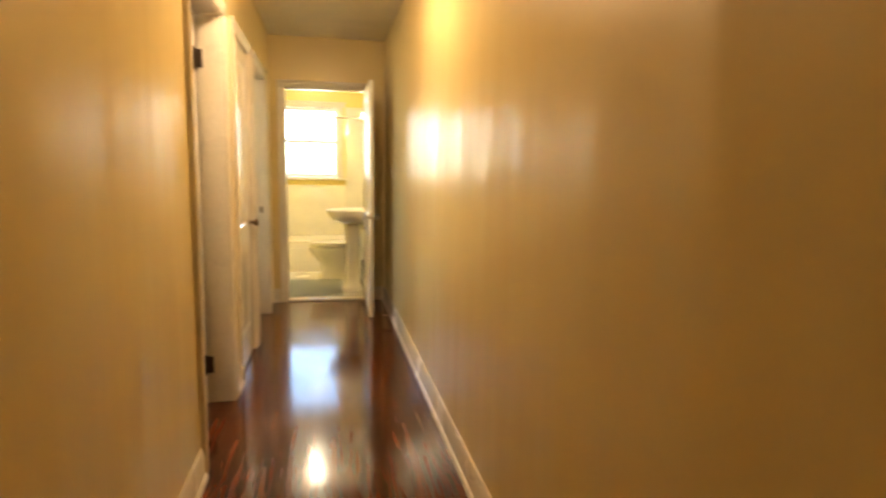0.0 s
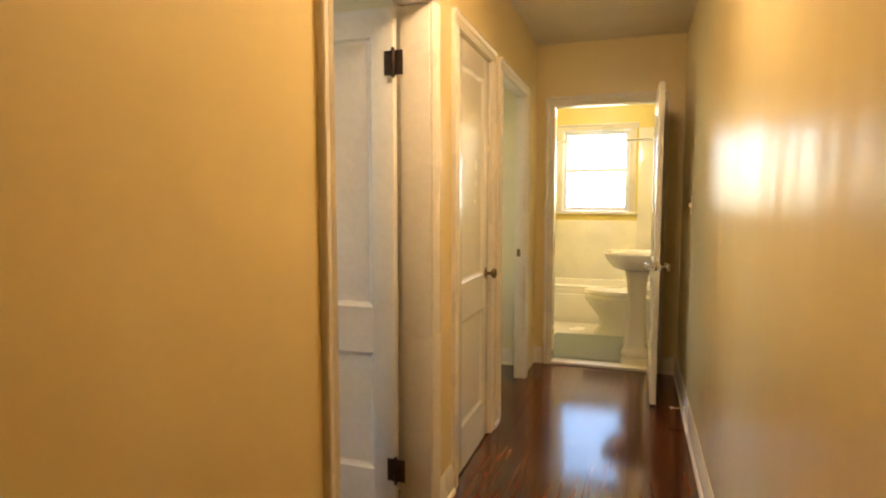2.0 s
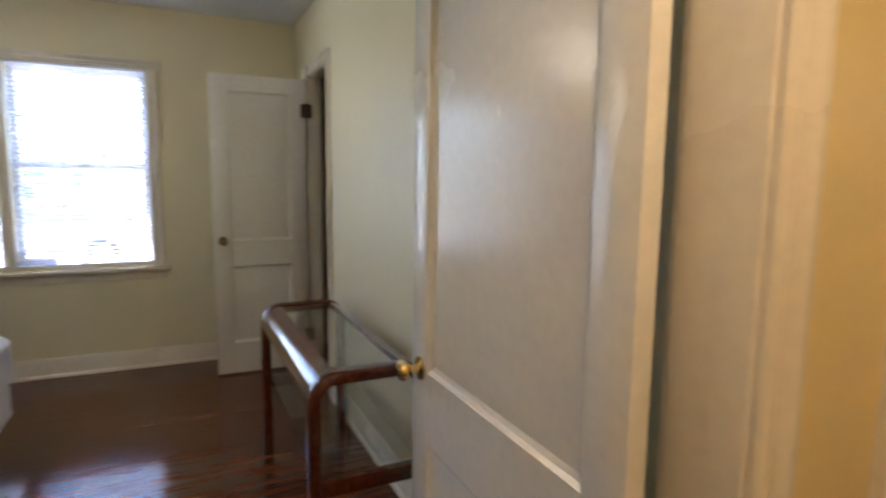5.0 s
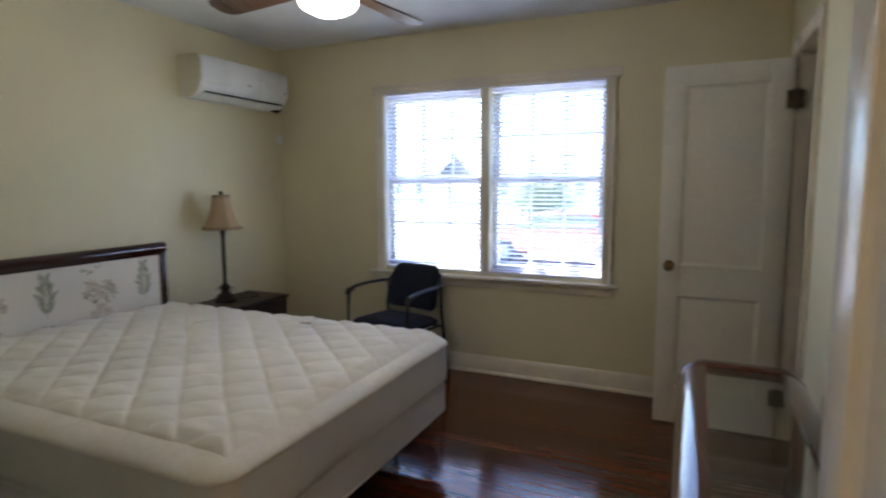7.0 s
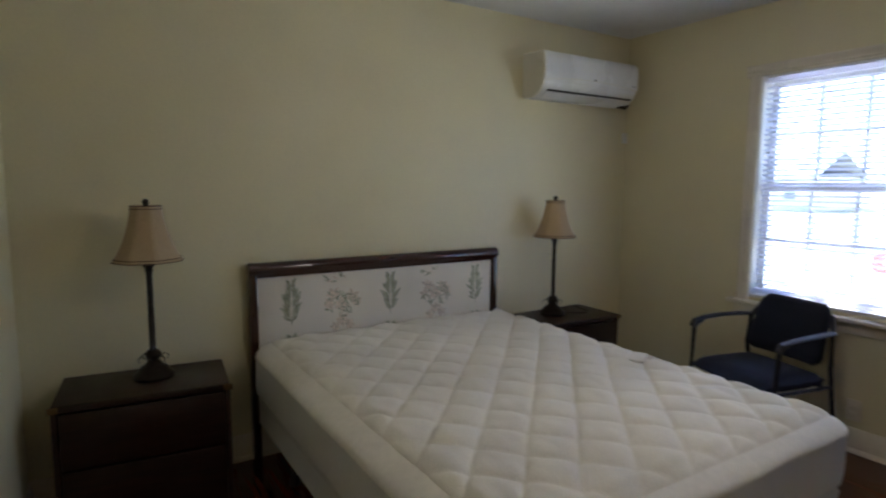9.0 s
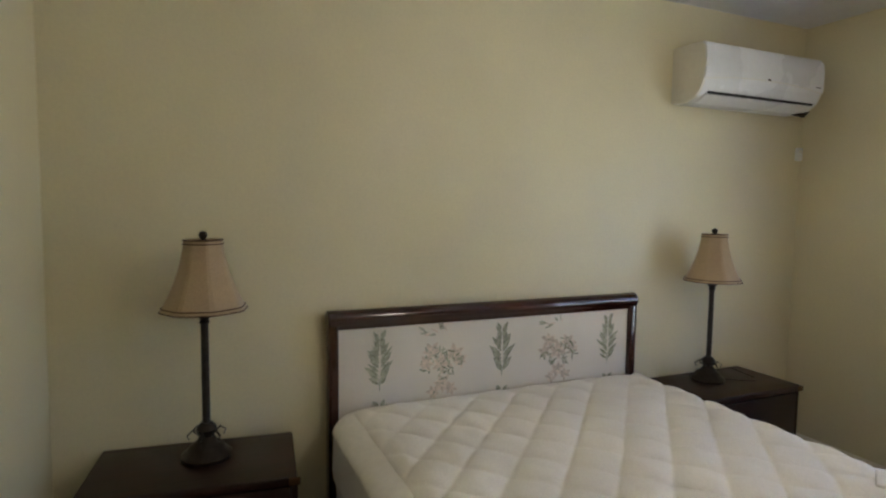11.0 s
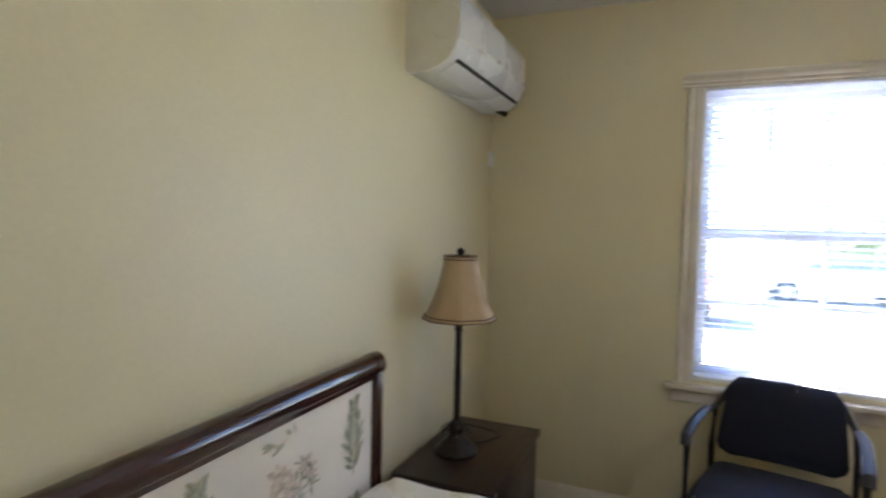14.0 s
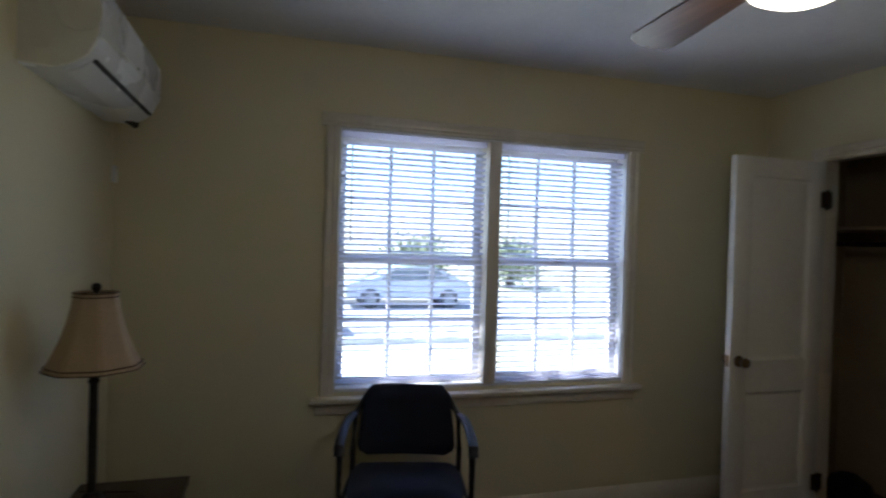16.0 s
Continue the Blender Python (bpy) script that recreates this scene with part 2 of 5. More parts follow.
M_SASH = mat("sash_paint", (0.78, 0.77, 0.76), 0.3, spread=0.03, bump=0.0004)
M_GLASS = glassy("window_glass")
M_TABLEGLASS = glassy("table_glass", (0.94, 0.965, 0.955))
M_FILM = glassy("crinkled_film", (0.985, 0.985, 0.985), 0.06, bump=0.003)
M_GLOBE = lit("lit_globe", (1.0, 0.84, 0.60), 1.6)
M_HALLGLOBE = lit("unseen_hall_globe", WARM, 2.0)
M_SCONCE = lit("lit_sconce", (1.0, 0.82, 0.55), 2.2)
M_RUG = mat("bath_rug", (0.21, 0.23, 0.18), 0.95, spread=0.3, grain=120, bump=0.004, bump_scale=140, sheen=0.3)
# the closet interior's dimness is put into this darker tan
M_CLOSET = mat("closet_shaded_tan", (0.42, 0.33, 0.20), 0.7, spread=0.05)
# most outdoor colours below are paled to stand in for brighter daylight
M_GREEN = mat("grass", (0.34, 0.33, 0.22), 0.9, spread=0.35, grain=20, stain=0.3)
M_ROAD = mat("asphalt", (0.30, 0.30, 0.305), 0.85, spread=0.2, grain=60)
M_CONC = mat("concrete", (0.58, 0.57, 0.56), 0.85, spread=0.12, grain=30)
M_HOUSE = mat("house_siding", (0.72, 0.68, 0.66), 0.85, spread=0.2, grain=25)
M_ROOF = mat("roof_shingle", (0.42, 0.42, 0.44), 0.9, spread=0.25, grain=30)
M_FOLIAGE = mat("foliage", (0.20, 0.23, 0.14), 0.8, spread=0.4, grain=9)
M_BARK = mat("bark", (0.12, 0.085, 0.06), 0.9, spread=0.3, bump=0.01, bump_scale=25)
M_RED = mat("red_car_paint", (0.50, 0.13, 0.10), 0.15, coat=1.0, spread=0.03)
M_BLUE = mat("grey_car_paint", (0.48, 0.51, 0.57), 0.15, coat=1.0, spread=0.03)
M_DARKGLASS = mat("car_glass", (0.16, 0.18, 0.21), 0.05, spread=0.02)
M_TYRE = mat("tyre", (0.05, 0.05, 0.05), 0.8)

# ---- building blocks ----


def box(bm, x0, x1, y0, y1, z0, z1, bevel=0.0, seg=2, turn=None):
    """A box with softened edges."""
    m = Matrix.Translation(((x0 + x1) / 2, (y0 + y1) / 2, (z0 + z1) / 2)) @ Matrix.Diagonal((abs(x1 - x0), abs(y1 - y0), abs(z1 - z0), 1))
    verts = bmesh.ops.create_cube(bm, size=1, matrix=(turn or Matrix()) @ m)["verts"]
    if bevel:
        edges = {e for v in verts for e in v.link_edges}
        bmesh.ops.bevel(bm, geom=list(edges), offset=bevel, segments=seg, profile=0.5, affect="EDGES", clamp_overlap=True)


def lathe(bm, profile, seg=24, centre=(0, 0, 0), turn=None, lobes=0, lobe=0.0):
    """Turns (radius, height) pairs about the z axis."""
    rings = []
    t = Matrix.Translation(centre) @ (turn or Matrix())
    for r, z in profile:
        ring = []
        for k in range(seg):
            a = 2 * math.pi * k / seg
            q = r * (1 + lobe * abs(math.cos(lobes * a / 2))) if lobes else r
            ring.append(bm.verts.new(t @ Vector((q * math.cos(a), q * math.sin(a), z))))
        rings.append(ring)
    for a, b in zip(rings, rings[1:]):
        for k in range(seg):
            bm.faces.new((a[k], a[(k + 1) % seg], b[(k + 1) % seg], b[k]))
    bm.faces.new(rings[0][::-1])
    bm.faces.new(rings[-1])


def tube(bm, points, radius, seg=10, flat=1.0):
    """A round or flattened bar along a line of points."""
    pts = [Vector(p) for p in points]
    rings = []
    for i, p in enumerate(pts):
        d = (pts[min(i + 1, len(pts) - 1)] - pts[max(i - 1, 0)]).normalized()
        side = d.cross(Vector((0, 0, 1)))
        side = side.normalized() if side.length > 0.05 else Vector((1, 0, 0))
        up = side.cross(d).normalized()
        rings.append([bm.verts.new(p + radius * (math.cos(2 * math.pi * k / seg) * side + flat * math.sin(2 * math.pi * k / seg) * up)) for k in range(seg)])
    for a, b in zip(rings, rings[1:]):
        for k in range(seg):
            bm.faces.new((a[k], a[(k + 1) % seg], b[(k + 1) % seg], b[k]))
    bm.faces.new(rings[0][::-1])
    bm.faces.new(rings[-1])


def prism(bm, outline, a, b, axis="X"):
    """Extrudes a flat outline from a to b along an axis."""
    def at(u, v, w):
        return {"X": (w, u, v), "Y": (u, w, v), "Z": (u, v, w)}[axis]
    lo = [bm.verts.new(at(u, v, a)) for u, v in outline]
    hi = [bm.verts.new(at(u, v, b)) for u, v in outline]
    n = len(outline)
    for k in range(n):
        bm.faces.new((lo[k], lo[(k + 1) % n], hi[(k + 1) % n], hi[k]))
    bm.faces.new(lo[::-1])
    bm.faces.new(hi)


def mesh_of(name, bm, material, smooth=35):
    bmesh.ops.recalc_face_normals(bm, faces=bm.faces)
    me = bpy.data.meshes.new(name)
    bm.to_mesh(me)
    bm.free()
    me.materials.append(material)
    if smooth:
        me.polygons.foreach_set("use_smooth", [True] * len(me.polygons))
        me.set_sharp_from_angle(angle=radians(smooth))
    return me


def part(name, bm, material, parent, label="", smooth=35):
    ob = new(name, mesh_of(name, bm, material, smooth))
    ob.parent = parent
    if label:
        ob["label"] = label
    return ob


def box_part(name, dims, material, parent, bevel=0.003, label=""):
    bm = bmesh.new()
    box(bm, *dims, bevel=bevel)
    return part(name, bm, material, parent, label)


HOUSE, BEDROOM = Matrix(), Matrix.Translation((-0.17, 0.06, 0))
room = [HOUSE]


def thing(name, label, category, m=None, group="", kind=""):
    ob = new(name)
    ob.empty_display_size = 0.1
    ob.matrix_world = room[0] @ (m or Matrix())
    return tagged(ob, label, category, group, kind)


def solid(name, bm, material, label, category, kind="", smooth=35, m=None):
    ob = new(name, mesh_of(name, bm, material, smooth))
    ob.matrix_world = room[0] @ (m or Matrix())
    return tagged(ob, label, category, kind=kind)


def wall(name, axis, faces, span, heights, holes, material, label):
    """A wall with real openings. axis: the way it runs; faces: its two sides; holes: (from, to, bottom, top)."""
    us = sorted({*span, *(h[0] for h in holes), *(h[1] for h in holes)})
    zs = sorted({*heights, *(h[2] for h in holes), *(h[3] for h in holes)})
    full = {(i, k) for i in range(len(us) - 1) for k in range(len(zs) - 1)
            if not any(h[0] <= (us[i] + us[i + 1]) / 2 <= h[1] and h[2] <= (zs[k] + zs[k + 1]) / 2 <= h[3] for h in holes)}
    bm, seen = bmesh.new(), {}

    def v(u, w, z):
        key = (u, w, z)
        if key not in seen:
            seen[key] = bm.verts.new((u, w, z) if axis == "x" else (w, u, z))
        return seen[key]
    a, b = faces
    for i, k in full:
        u0, u1, z0, z1 = us[i], us[i + 1], zs[k], zs[k + 1]
        bm.faces.new((v(u0, a, z0), v(u1, a, z0), v(u1, a, z1), v(u0, a, z1)))
        bm.faces.new((v(u0, b, z0), v(u1, b, z0), v(u1, b, z1), v(u0, b, z1)))
        for (di, dk), (p, q) in {(-1, 0): ((u0, z0), (u0, z1)), (1, 0): ((u1, z0), (u1, z1)), (0, -1): ((u0, z0), (u1, z0)), (0, 1): ((u0, z1), (u1, z1))}.items():
            if (i + di, k + dk) not in full:
                bm.faces.new((v(p[0], a, p[1]), v(p[0], b, p[1]), v(q[0], b, q[1]), v(q[0], a, q[1])))
    return solid(name, bm, material, label, "wall", "structure", smooth=0)


def baseboard(axis, face, out, a, b, parent=None):
    """A tall board with a moulded cap and a shoe; out: the way it stands off the wall."""
    prof = [(0, 0), (0.026, 0), (0.026, 0.012), (0.020, 0.022), (0.015, 0.024), (0.015, 0.098), (0.011, 0.108), (0.009, 0.122), (0.004, 0.13), (0, 0.13)]
    bm = bmesh.new()
    prism(bm, [(face + out * u, z) for u, z in prof], a, b, "Y" if axis == "y" else "X")
    return solid("baseboard", bm, M_TRIM, "cream painted wooden baseboard along the wall", "baseboard", "structure", smooth=25)


CASE = [(0.74 * u, t) for u, t in [(0, 0), (0, 0.012), (0.008, 0.016), (0.014, 0.012), (0.022, 0.013), (0.030, 0.018), (0.038, 0.013), (0.052, 0.014), (0.062, 0.019), (0.072, 0.022), (0.084, 0.022), (0.088, 0.018), (0.088, 0)]]


def casing_leg(parent, axis, face, out, edge, way, z0, z1):
    """One upright of a moulded door or window casing, from the opening's edge outwards."""
    bm = bmesh.new()
    pts = [(edge + way * u, face + out * t) for u, t in CASE]
    prism(bm, pts if axis == "x" else [(q, p) for p, q in pts], z0, z1, "Z")
    return part("casing", bm, M_TRIM, parent, smooth=20)


def casing_head(parent, axis, face, out, a, b, z):
    bm = bmesh.new()
    prism(bm, [(face + out * t, z + u) for u, t in CASE], a, b, "X" if axis == "x" else "Y")
    return part("head_casing", bm, M_TRIM, parent, smooth=20)


def door_frame(name, axis, wall_faces, a, b, top, label, sides=(1, 1)):
    """Jambs, stops and moulded casing round an opening; wall_faces: (lower, upper) sides of the wall."""
    th = thing(name, label, "door frame", kind="structure")
    lo, hi = wall_faces
    J = 0.02

    def put(nm, u0, u1, w0, w1, z0, z1):
        d = (u0, u1, w0, w1, z0, z1) if axis == "x" else (w0, w1, u0, u1, z0, z1)
        return box_part(nm, d, M_TRIM, th, 0.002)
    put("jamb", a - J, a, lo, hi, 0, top)
    put("jamb", b, b + J, lo, hi, 0, top)
    put("head_jamb", a - J, b + J, lo, hi, top, top + J)
    for side, on in zip((lo, hi), sides):
        if on:
            out = -1 if side == lo else 1
            casing_leg(th, axis, side, out, a - 0.006, -1, 0, top + 0.006)
            casing_leg(th, axis, side, out, b + 0.006, 1, 0, top + 0.006)
            casing_head(th, axis, side, out, a - 0.0712, b + 0.0712, top + 0.006)
    return th


def knob(parent, x, z, t, metal, name="knob"):
    """A round knob on its rose, on both faces of a leaf of thickness t."""
    for s in (-1, 1):
        bm = bmesh.new()
        turn = Matrix.Rotation(radians(90 if s < 0 else -90), 4, "X")
        lathe(bm, [(0.0, 0), (0.030, 0.0), (0.030, 0.004), (0.012, 0.008), (0.009, 0.02), (0.010, 0.028), (0.022, 0.036), (0.027, 0.046), (0.024, 0.056), (0.012, 0.061), (0.0, 0.062)][1:-1], 20, (x, s * t / 2, z), turn)
        part(name, bm, metal, parent, "round metal door knob")


def panel_door(name, w, h, m, label, metal=M_BRASS, knob_x=None, hinge_side=0, lock=(0.70, 0.88), st=0.105, hinges=M_HINGE):
    """Two-panel leaf in its own frame: x from the hinge edge, y through its thickness."""
    th = thing(name, label, "door", m, kind="structure")
    t, top, bot = 0.035, 0.105, 0.21
    box_part("stile", (0, st, -t / 2, t / 2, 0, h), M_DOOR, th, 0.0015)
    box_part("stile", (w - st, w, -t / 2, t / 2, 0, h), M_DOOR, th, 0.0015)
    for z0, z1 in ((0, bot), lock, (h - top, h)):
        box_part("rail", (st, w - st, -t / 2 + 0.0006, t / 2 - 0.0006, z0, z1), M_DOOR, th, 0.0)
    for z0, z1 in ((bot, lock[0]), (lock[1], h - top)):
        bm = bmesh.new()
        box(bm, st - 0.004, w - st + 0.004, -0.005, 0.005, z0 - 0.004, z1 + 0.004)
        part("panel", bm, M_DOOR, th, smooth=0)
        for s in (-1, 1):
            bm = bmesh.new()
            y0, y1, e = s * 0.005, s * (t / 2 - 0.002), 0.020
            x0, x1 = st, w - st
            outer = [bm.verts.new(p) for p in ((x0, y1, z0), (x1, y1, z0), (x1, y1, z1), (x0, y1, z1))]
            mid = [bm.verts.new(p) for p in ((x0 + e * 0.4, y0 + (y1 - y0) * 0.35, z0 + e * 0.4), (x1 - e * 0.4, y0 + (y1 - y0) * 0.35, z0 + e * 0.4), (x1 - e * 0.4, y0 + (y1 - y0) * 0.35, z1 - e * 0.4), (x0 + e * 0.4, y0 + (y1 - y0) * 0.35, z1 - e * 0.4))]
            inner = [bm.verts.new(p) for p in ((x0 + e, y0, z0 + e), (x1 - e, y0, z0 + e), (x1 - e, y0, z1 - e), (x0 + e, y0, z1 - e))]
            for p, q in ((outer, mid), (mid, inner)):
                for k in range(4):
                    bm.faces.new((p[k], p[(k + 1) % 4], q[(k + 1) % 4], q[k]))
            part("moulding", bm, M_DOOR, th, smooth=0)
    knob(th, knob_x or w - 0.06, (lock[1] if metal is not M_CHROME else 0.87) + 0.0, t, metal)
    bm = bmesh.new()
    box(bm, w - 0.002, w + 0.0015, -0.012, 0.012, lock[1] - 0.03, lock[1] + 0.03, bevel=0.0008)
    part("latch_plate", bm, metal, th)
    for z in (0.22, h - 0.205):
        bm = bmesh.new()
        s = hinge_side or 1
        box(bm, -0.003, 0.035, s * t / 2 - 0.001, s * (t / 2 + 0.003), z - 0.045, z + 0.045, bevel=0.001)
        box(bm, -0.040, -0.004, s * t / 2 - 0.001, s * (t / 2 + 0.003), z - 0.045, z + 0.045, bevel=0.001)
        lathe(bm, [(0.006, -0.055), (0.007, -0.05), (0.007, 0.05), (0.006, 0.055)], 10, (-0.003, s * (t / 2 + 0.007), z))
        part("hinge", bm, hinges, th)
    return th

# ---- rooms ----
HALL_H, BED_H, BATH_H = 2.50, 2.45, 2.42
D1, DC, D3 = (2.955, 3.690), (4.035, 4.640), (4.900, 5.680)
BD, CL = (0.142, 0.892), (-3.405, -2.800)
WIN = (1.245, 2.885, 0.735, 2.045)
BWIN = (-0.08, 0.68, 1.18, 2.13)
DT = 2.03


def hole(span, top=DT):
    return (span[0] - 0.02, span[1] + 0.02, 0, top + 0.02)


wall("wall_hall_east", "y", (1.072, 1.19), (-1.6, 6.21), (0, HALL_H), [], M_HALL, "golden cream painted plaster hallway wall with slight sheen")
wall("wall_hall_west", "y", (-0.07, 0.0), (-1.6, 6.15), (0, HALL_H), [hole(D1), hole(DC), hole(D3)], M_HALL, "golden cream painted hallway wall with three doorways")
wall("wall_hall_north", "x", (6.15, 6.21), (-0.14, 1.072), (0, HALL_H), [hole(BD)], M_HALL, "golden cream end wall around the bathroom doorway")
wall("wall_hall_south", "x", (-1.7, -1.6), (-0.07, 1.19), (0, HALL_H), [], M_HALL, "plain cream wall closing the hallway behind")
wall("wall_bedroom_east", "y", (-0.12, -0.07), (2.80, 3.928), (0, HALL_H), [hole(D1)], M_BED, "pale yellow bedroom wall with the hall doorway")
wall("wall_bedroom_southeast", "y", (-0.31, -0.07), (0.325, 2.80), (0, HALL_H), [], M_BED, "pale yellow thicker bedroom wall beside the doorway")
room[0] = BEDROOM
wall("wall_bedroom_south", "x", (0.145, 0.265), (-3.95, 0.10), (0, HALL_H), [], M_BED, "pale yellow painted wall behind the bed")
wall("wall_bedroom_west", "y", (-3.95, -3.80), (0.265, 3.868), (0, HALL_H), [WIN], M_BED, "pale yellow wall with a double window")
wall("wall_bedroom_north", "x", (3.868, 3.968), (-3.95, 0.10), (0, HALL_H), [hole(CL)], M_BED, "pale yellow wall with a closet doorway")
wall("wall_closet_back", "x", (4.62, 4.70), (-3.95, -2.4), (0, HALL_H), [], M_CLOSET, "closet back wall, its dimness put into the tan")
wall("wall_closet_east", "y", (-2.48, -2.40), (3.968, 4.62), (0, HALL_H), [], M_CLOSET, "closet side wall, its dimness put into the tan")
wall("wall_closet_west", "y", (-3.95, -3.87), (3.968, 4.62), (0, HALL_H), [], M_CLOSET, "closet side wall, its dimness put into the tan")
room[0] = HOUSE
wall("wall_side_room_north", "x", (6.02, 6.10), (-1.6, -0.07), (0, HALL_H), [], M_BED, "cream wall of the side room")
wall("wall_side_room_south", "x", (4.74, 4.82), (-1.6, -0.07), (0, HALL_H), [], M_BED, "cream wall of the side room")
# the opening is unseen, added to let daylight into the side room
wall("wall_side_room_west", "y", (-1.7, -1.6), (4.74, 6.10), (0, HALL_H), [(5.10, 5.85, 0.8, 2.1)], M_BED, "cream wall of the side room")
wall("wall_bath_south", "x", (6.212, 6.27), (-0.65, 1.22), (0, HALL_H), [hole(BD)], M_BATH, "warm yellow bathroom wall around the doorway")
wall("wall_bath_north", "x", (8.50, 8.64), (-0.65, 1.22), (0, HALL_H), [BWIN], M_BATH, "warm yellow bathroom wall with a window")
wall("wall_bath_east", "y", (1.12, 1.22), (6.27, 8.50), (0, HALL_H), [], M_BATH, "warm yellow bathroom side wall")
wall("wall_bath_west", "y", (-0.65, -0.55), (6.27, 8.50), (0, HALL_H), [], M_BATH, "warm yellow bathroom side wall")


def slab(name, x0, x1, y0, y1, z0, z1, material, label, category):
    bm = bmesh.new()
    box(bm, x0, x1, y0, y1, z0, z1)
    return solid(name, bm, material, label, category, "structure", smooth=0)


slab("ceiling_hall", -0.07, 1.19, -1.7, 6.21, HALL_H, HALL_H + 0.1, M_HALLCEIL, "flat white hallway ceiling, warm lamp tint in its colour", "ceiling")
slab("ceiling_bath", -0.55, 1.12, 6.27, 8.50, BATH_H, HALL_H, M_CEIL, "white painted bathroom ceiling", "ceiling")
slab("ceiling_closet", -4.2, -0.07, 3.868, 6.21, HALL_H, HALL_H + 0.1, M_CEIL, "white ceiling over closet and side room", "ceiling")
room[0] = BEDROOM
slab("ceiling_bedroom", -3.80, 0.05, 0.265, 3.868, BED_H, HALL_H, M_CEIL, "flat white painted bedroom ceiling", "ceiling")
slab("floor_closet", -3.95, -2.40, 3.868, 4.70, -0.10, -0.002, M_FLOOR, "dark wooden closet floor", "floor")
room[0] = HOUSE
# unseen slab added over the ceilings so that no daylight leaks in
slab("unseen_cover_slab", -4.4, 1.5, -1.9, 8.9, HALL_H + 0.104, HALL_H + 0.25, M_ROOF, "unseen added slab keeping daylight out above the ceilings", "roof")
slab("floor_bath", -0.65, 1.22, 6.21, 8.64, -0.10, 0.010, M_BATHFLOOR, "cream white bathroom floor", "floor")
slab("floor_side_room", -1.7, -0.0005, 4.82, 6.02, -0.10, -0.002, M_FLOOR, "dark red-brown wooden side room floor", "floor")
bm = bmesh.new()
box(bm, BD[0] - 0.02, BD[1] + 0.02, 6.140, 6.262, 0.0, 0.022, bevel=0.006)
solid("threshold", bm, M_BATHFLOOR, "cream marble threshold in the bathroom doorway", "threshold", "structure")

# tiled lower walls of the bathroom
for x0, x1, z0, z1 in ((-0.548, -0.17, 0.011, 2.13), (0.77, 1.118, 0.011, 2.13), (-0.169, 0.769, 0.011, 1.085)):
    bm = bmesh.new()
    box(bm, x0, x1, 8.490, 8.4985, z0, z1, bevel=0.002)
    solid("wall_tiling", bm, M_TILE, "glazed cream tiling on the bathroom wall", "tiling", "structure")

for axis, face, out, a, b in (
    ("y", 1.072, -1, -1.6, 6.15), ("y", 0.0, 1, -1.6, D1[0] - 0.078), ("y", 0.0, 1, D1[1] + 0.078, DC[0] - 0.078), ("y", 0.0, 1, DC[1] + 0.078, D3[0] - 0.078),
    ("x", 6.15, -1, 0.0, BD[0] - 0.078), ("x", 6.15, -1, BD[1] + 0.078, 1.046),
    ("y", -0.31, -1, 0.35, 2.80), ("x", 6.02, -1, -1.6, -0.14),
):
    baseboard(axis, face, out, a, b)
room[0] = BEDROOM
for axis, face, out, a, b in (("y", -3.80, 1, 0.29, 3.842), ("x", 0.265, 1, -3.80, -0.14), ("x", 3.868, -1, CL[1] + 0.078, 0.048)):
    baseboard(axis, face, out, a, b)
room[0] = HOUSE

# ---- doors ----
door_frame("door_frame_1", "y", (-0.12, 0.0), *D1, DT, "cream moulded casing around the bedroom doorway")
door_frame("door_frame_2", "y", (-0.07, 0.0), *DC, DT, "cream moulded casing around the hall closet", sides=(0, 1))
door_frame("door_frame_3", "y", (-0.07, 0.0), *D3, DT, "cream moulded casing around the side room doorway", sides=(0, 1))
door_frame("door_frame_4", "x", (6.15, 6.27), *BD, DT, "cream moulded casing around the bathroom doorway", sides=(1, 0))
room[0] = BEDROOM
door_frame("door_frame_5", "x", (3.868, 3.968), *CL, DT - 0.02, "cream moulded casing around the bedroom closet", sides=(1, 0))
room[0] = HOUSE

panel_door("door_1", 0.765, 2.0, pose(-0.123, 3.648, 0.012, 0, 0, 180), "white two-panel bedroom door standing open, brass knobs", M_BRASS, knob_x=0.715, hinge_side=1, lock=(0.685, 0.865), st=0.092)
panel_door("door_2", 0.597, 2.015, pose(-0.0235, DC[0] + 0.004, 0.010, 0, 0, 90), "cream two-panel hall closet door, shut", M_OLDBRASS, knob_x=0.545, hinge_side=-1, lock=(0.72, 0.90), hinges=M_TRIM)
panel_door("door_3", 0.755, 2.005, pose(0.884, 6.135, 0.014, 0, 0, -90), "white two-panel bathroom door standing open into the hall", M_CHROME, knob_x=0.70, hinge_side=1, lock=(0.70, 0.88))
room[0] = BEDROOM
panel_door("door_4", 0.610, 1.985, pose(CL[0] + 0.0, 3.858, 0.012, 0, 0, -90), "white two-panel closet door standing open", M_OLDBRASS, knob_x=0.555, hinge_side=1, lock=(0.735, 0.905))
room[0] = HOUSE

for place, label in (((-0.04, D3[1] - 0.001, 0.93), "d3"), ((BD[0] + 0.001, 6.185, 0.93), "bath")):
    bm = bmesh.new()
    if label == "d3":
        box(bm, -0.055, -0.030, D3[1] - 0.003, D3[1], 0.900, 0.955, bevel=0.001)
    else:
        box(bm, BD[0], BD[0] + 0.003, 6.165, 6.190, 0.900, 0.955, bevel=0.001)
    solid("strike_plate", bm, M_OLDBRASS, "small dark brass strike plate on the jamb", "strike plate")

# ---- windows ----


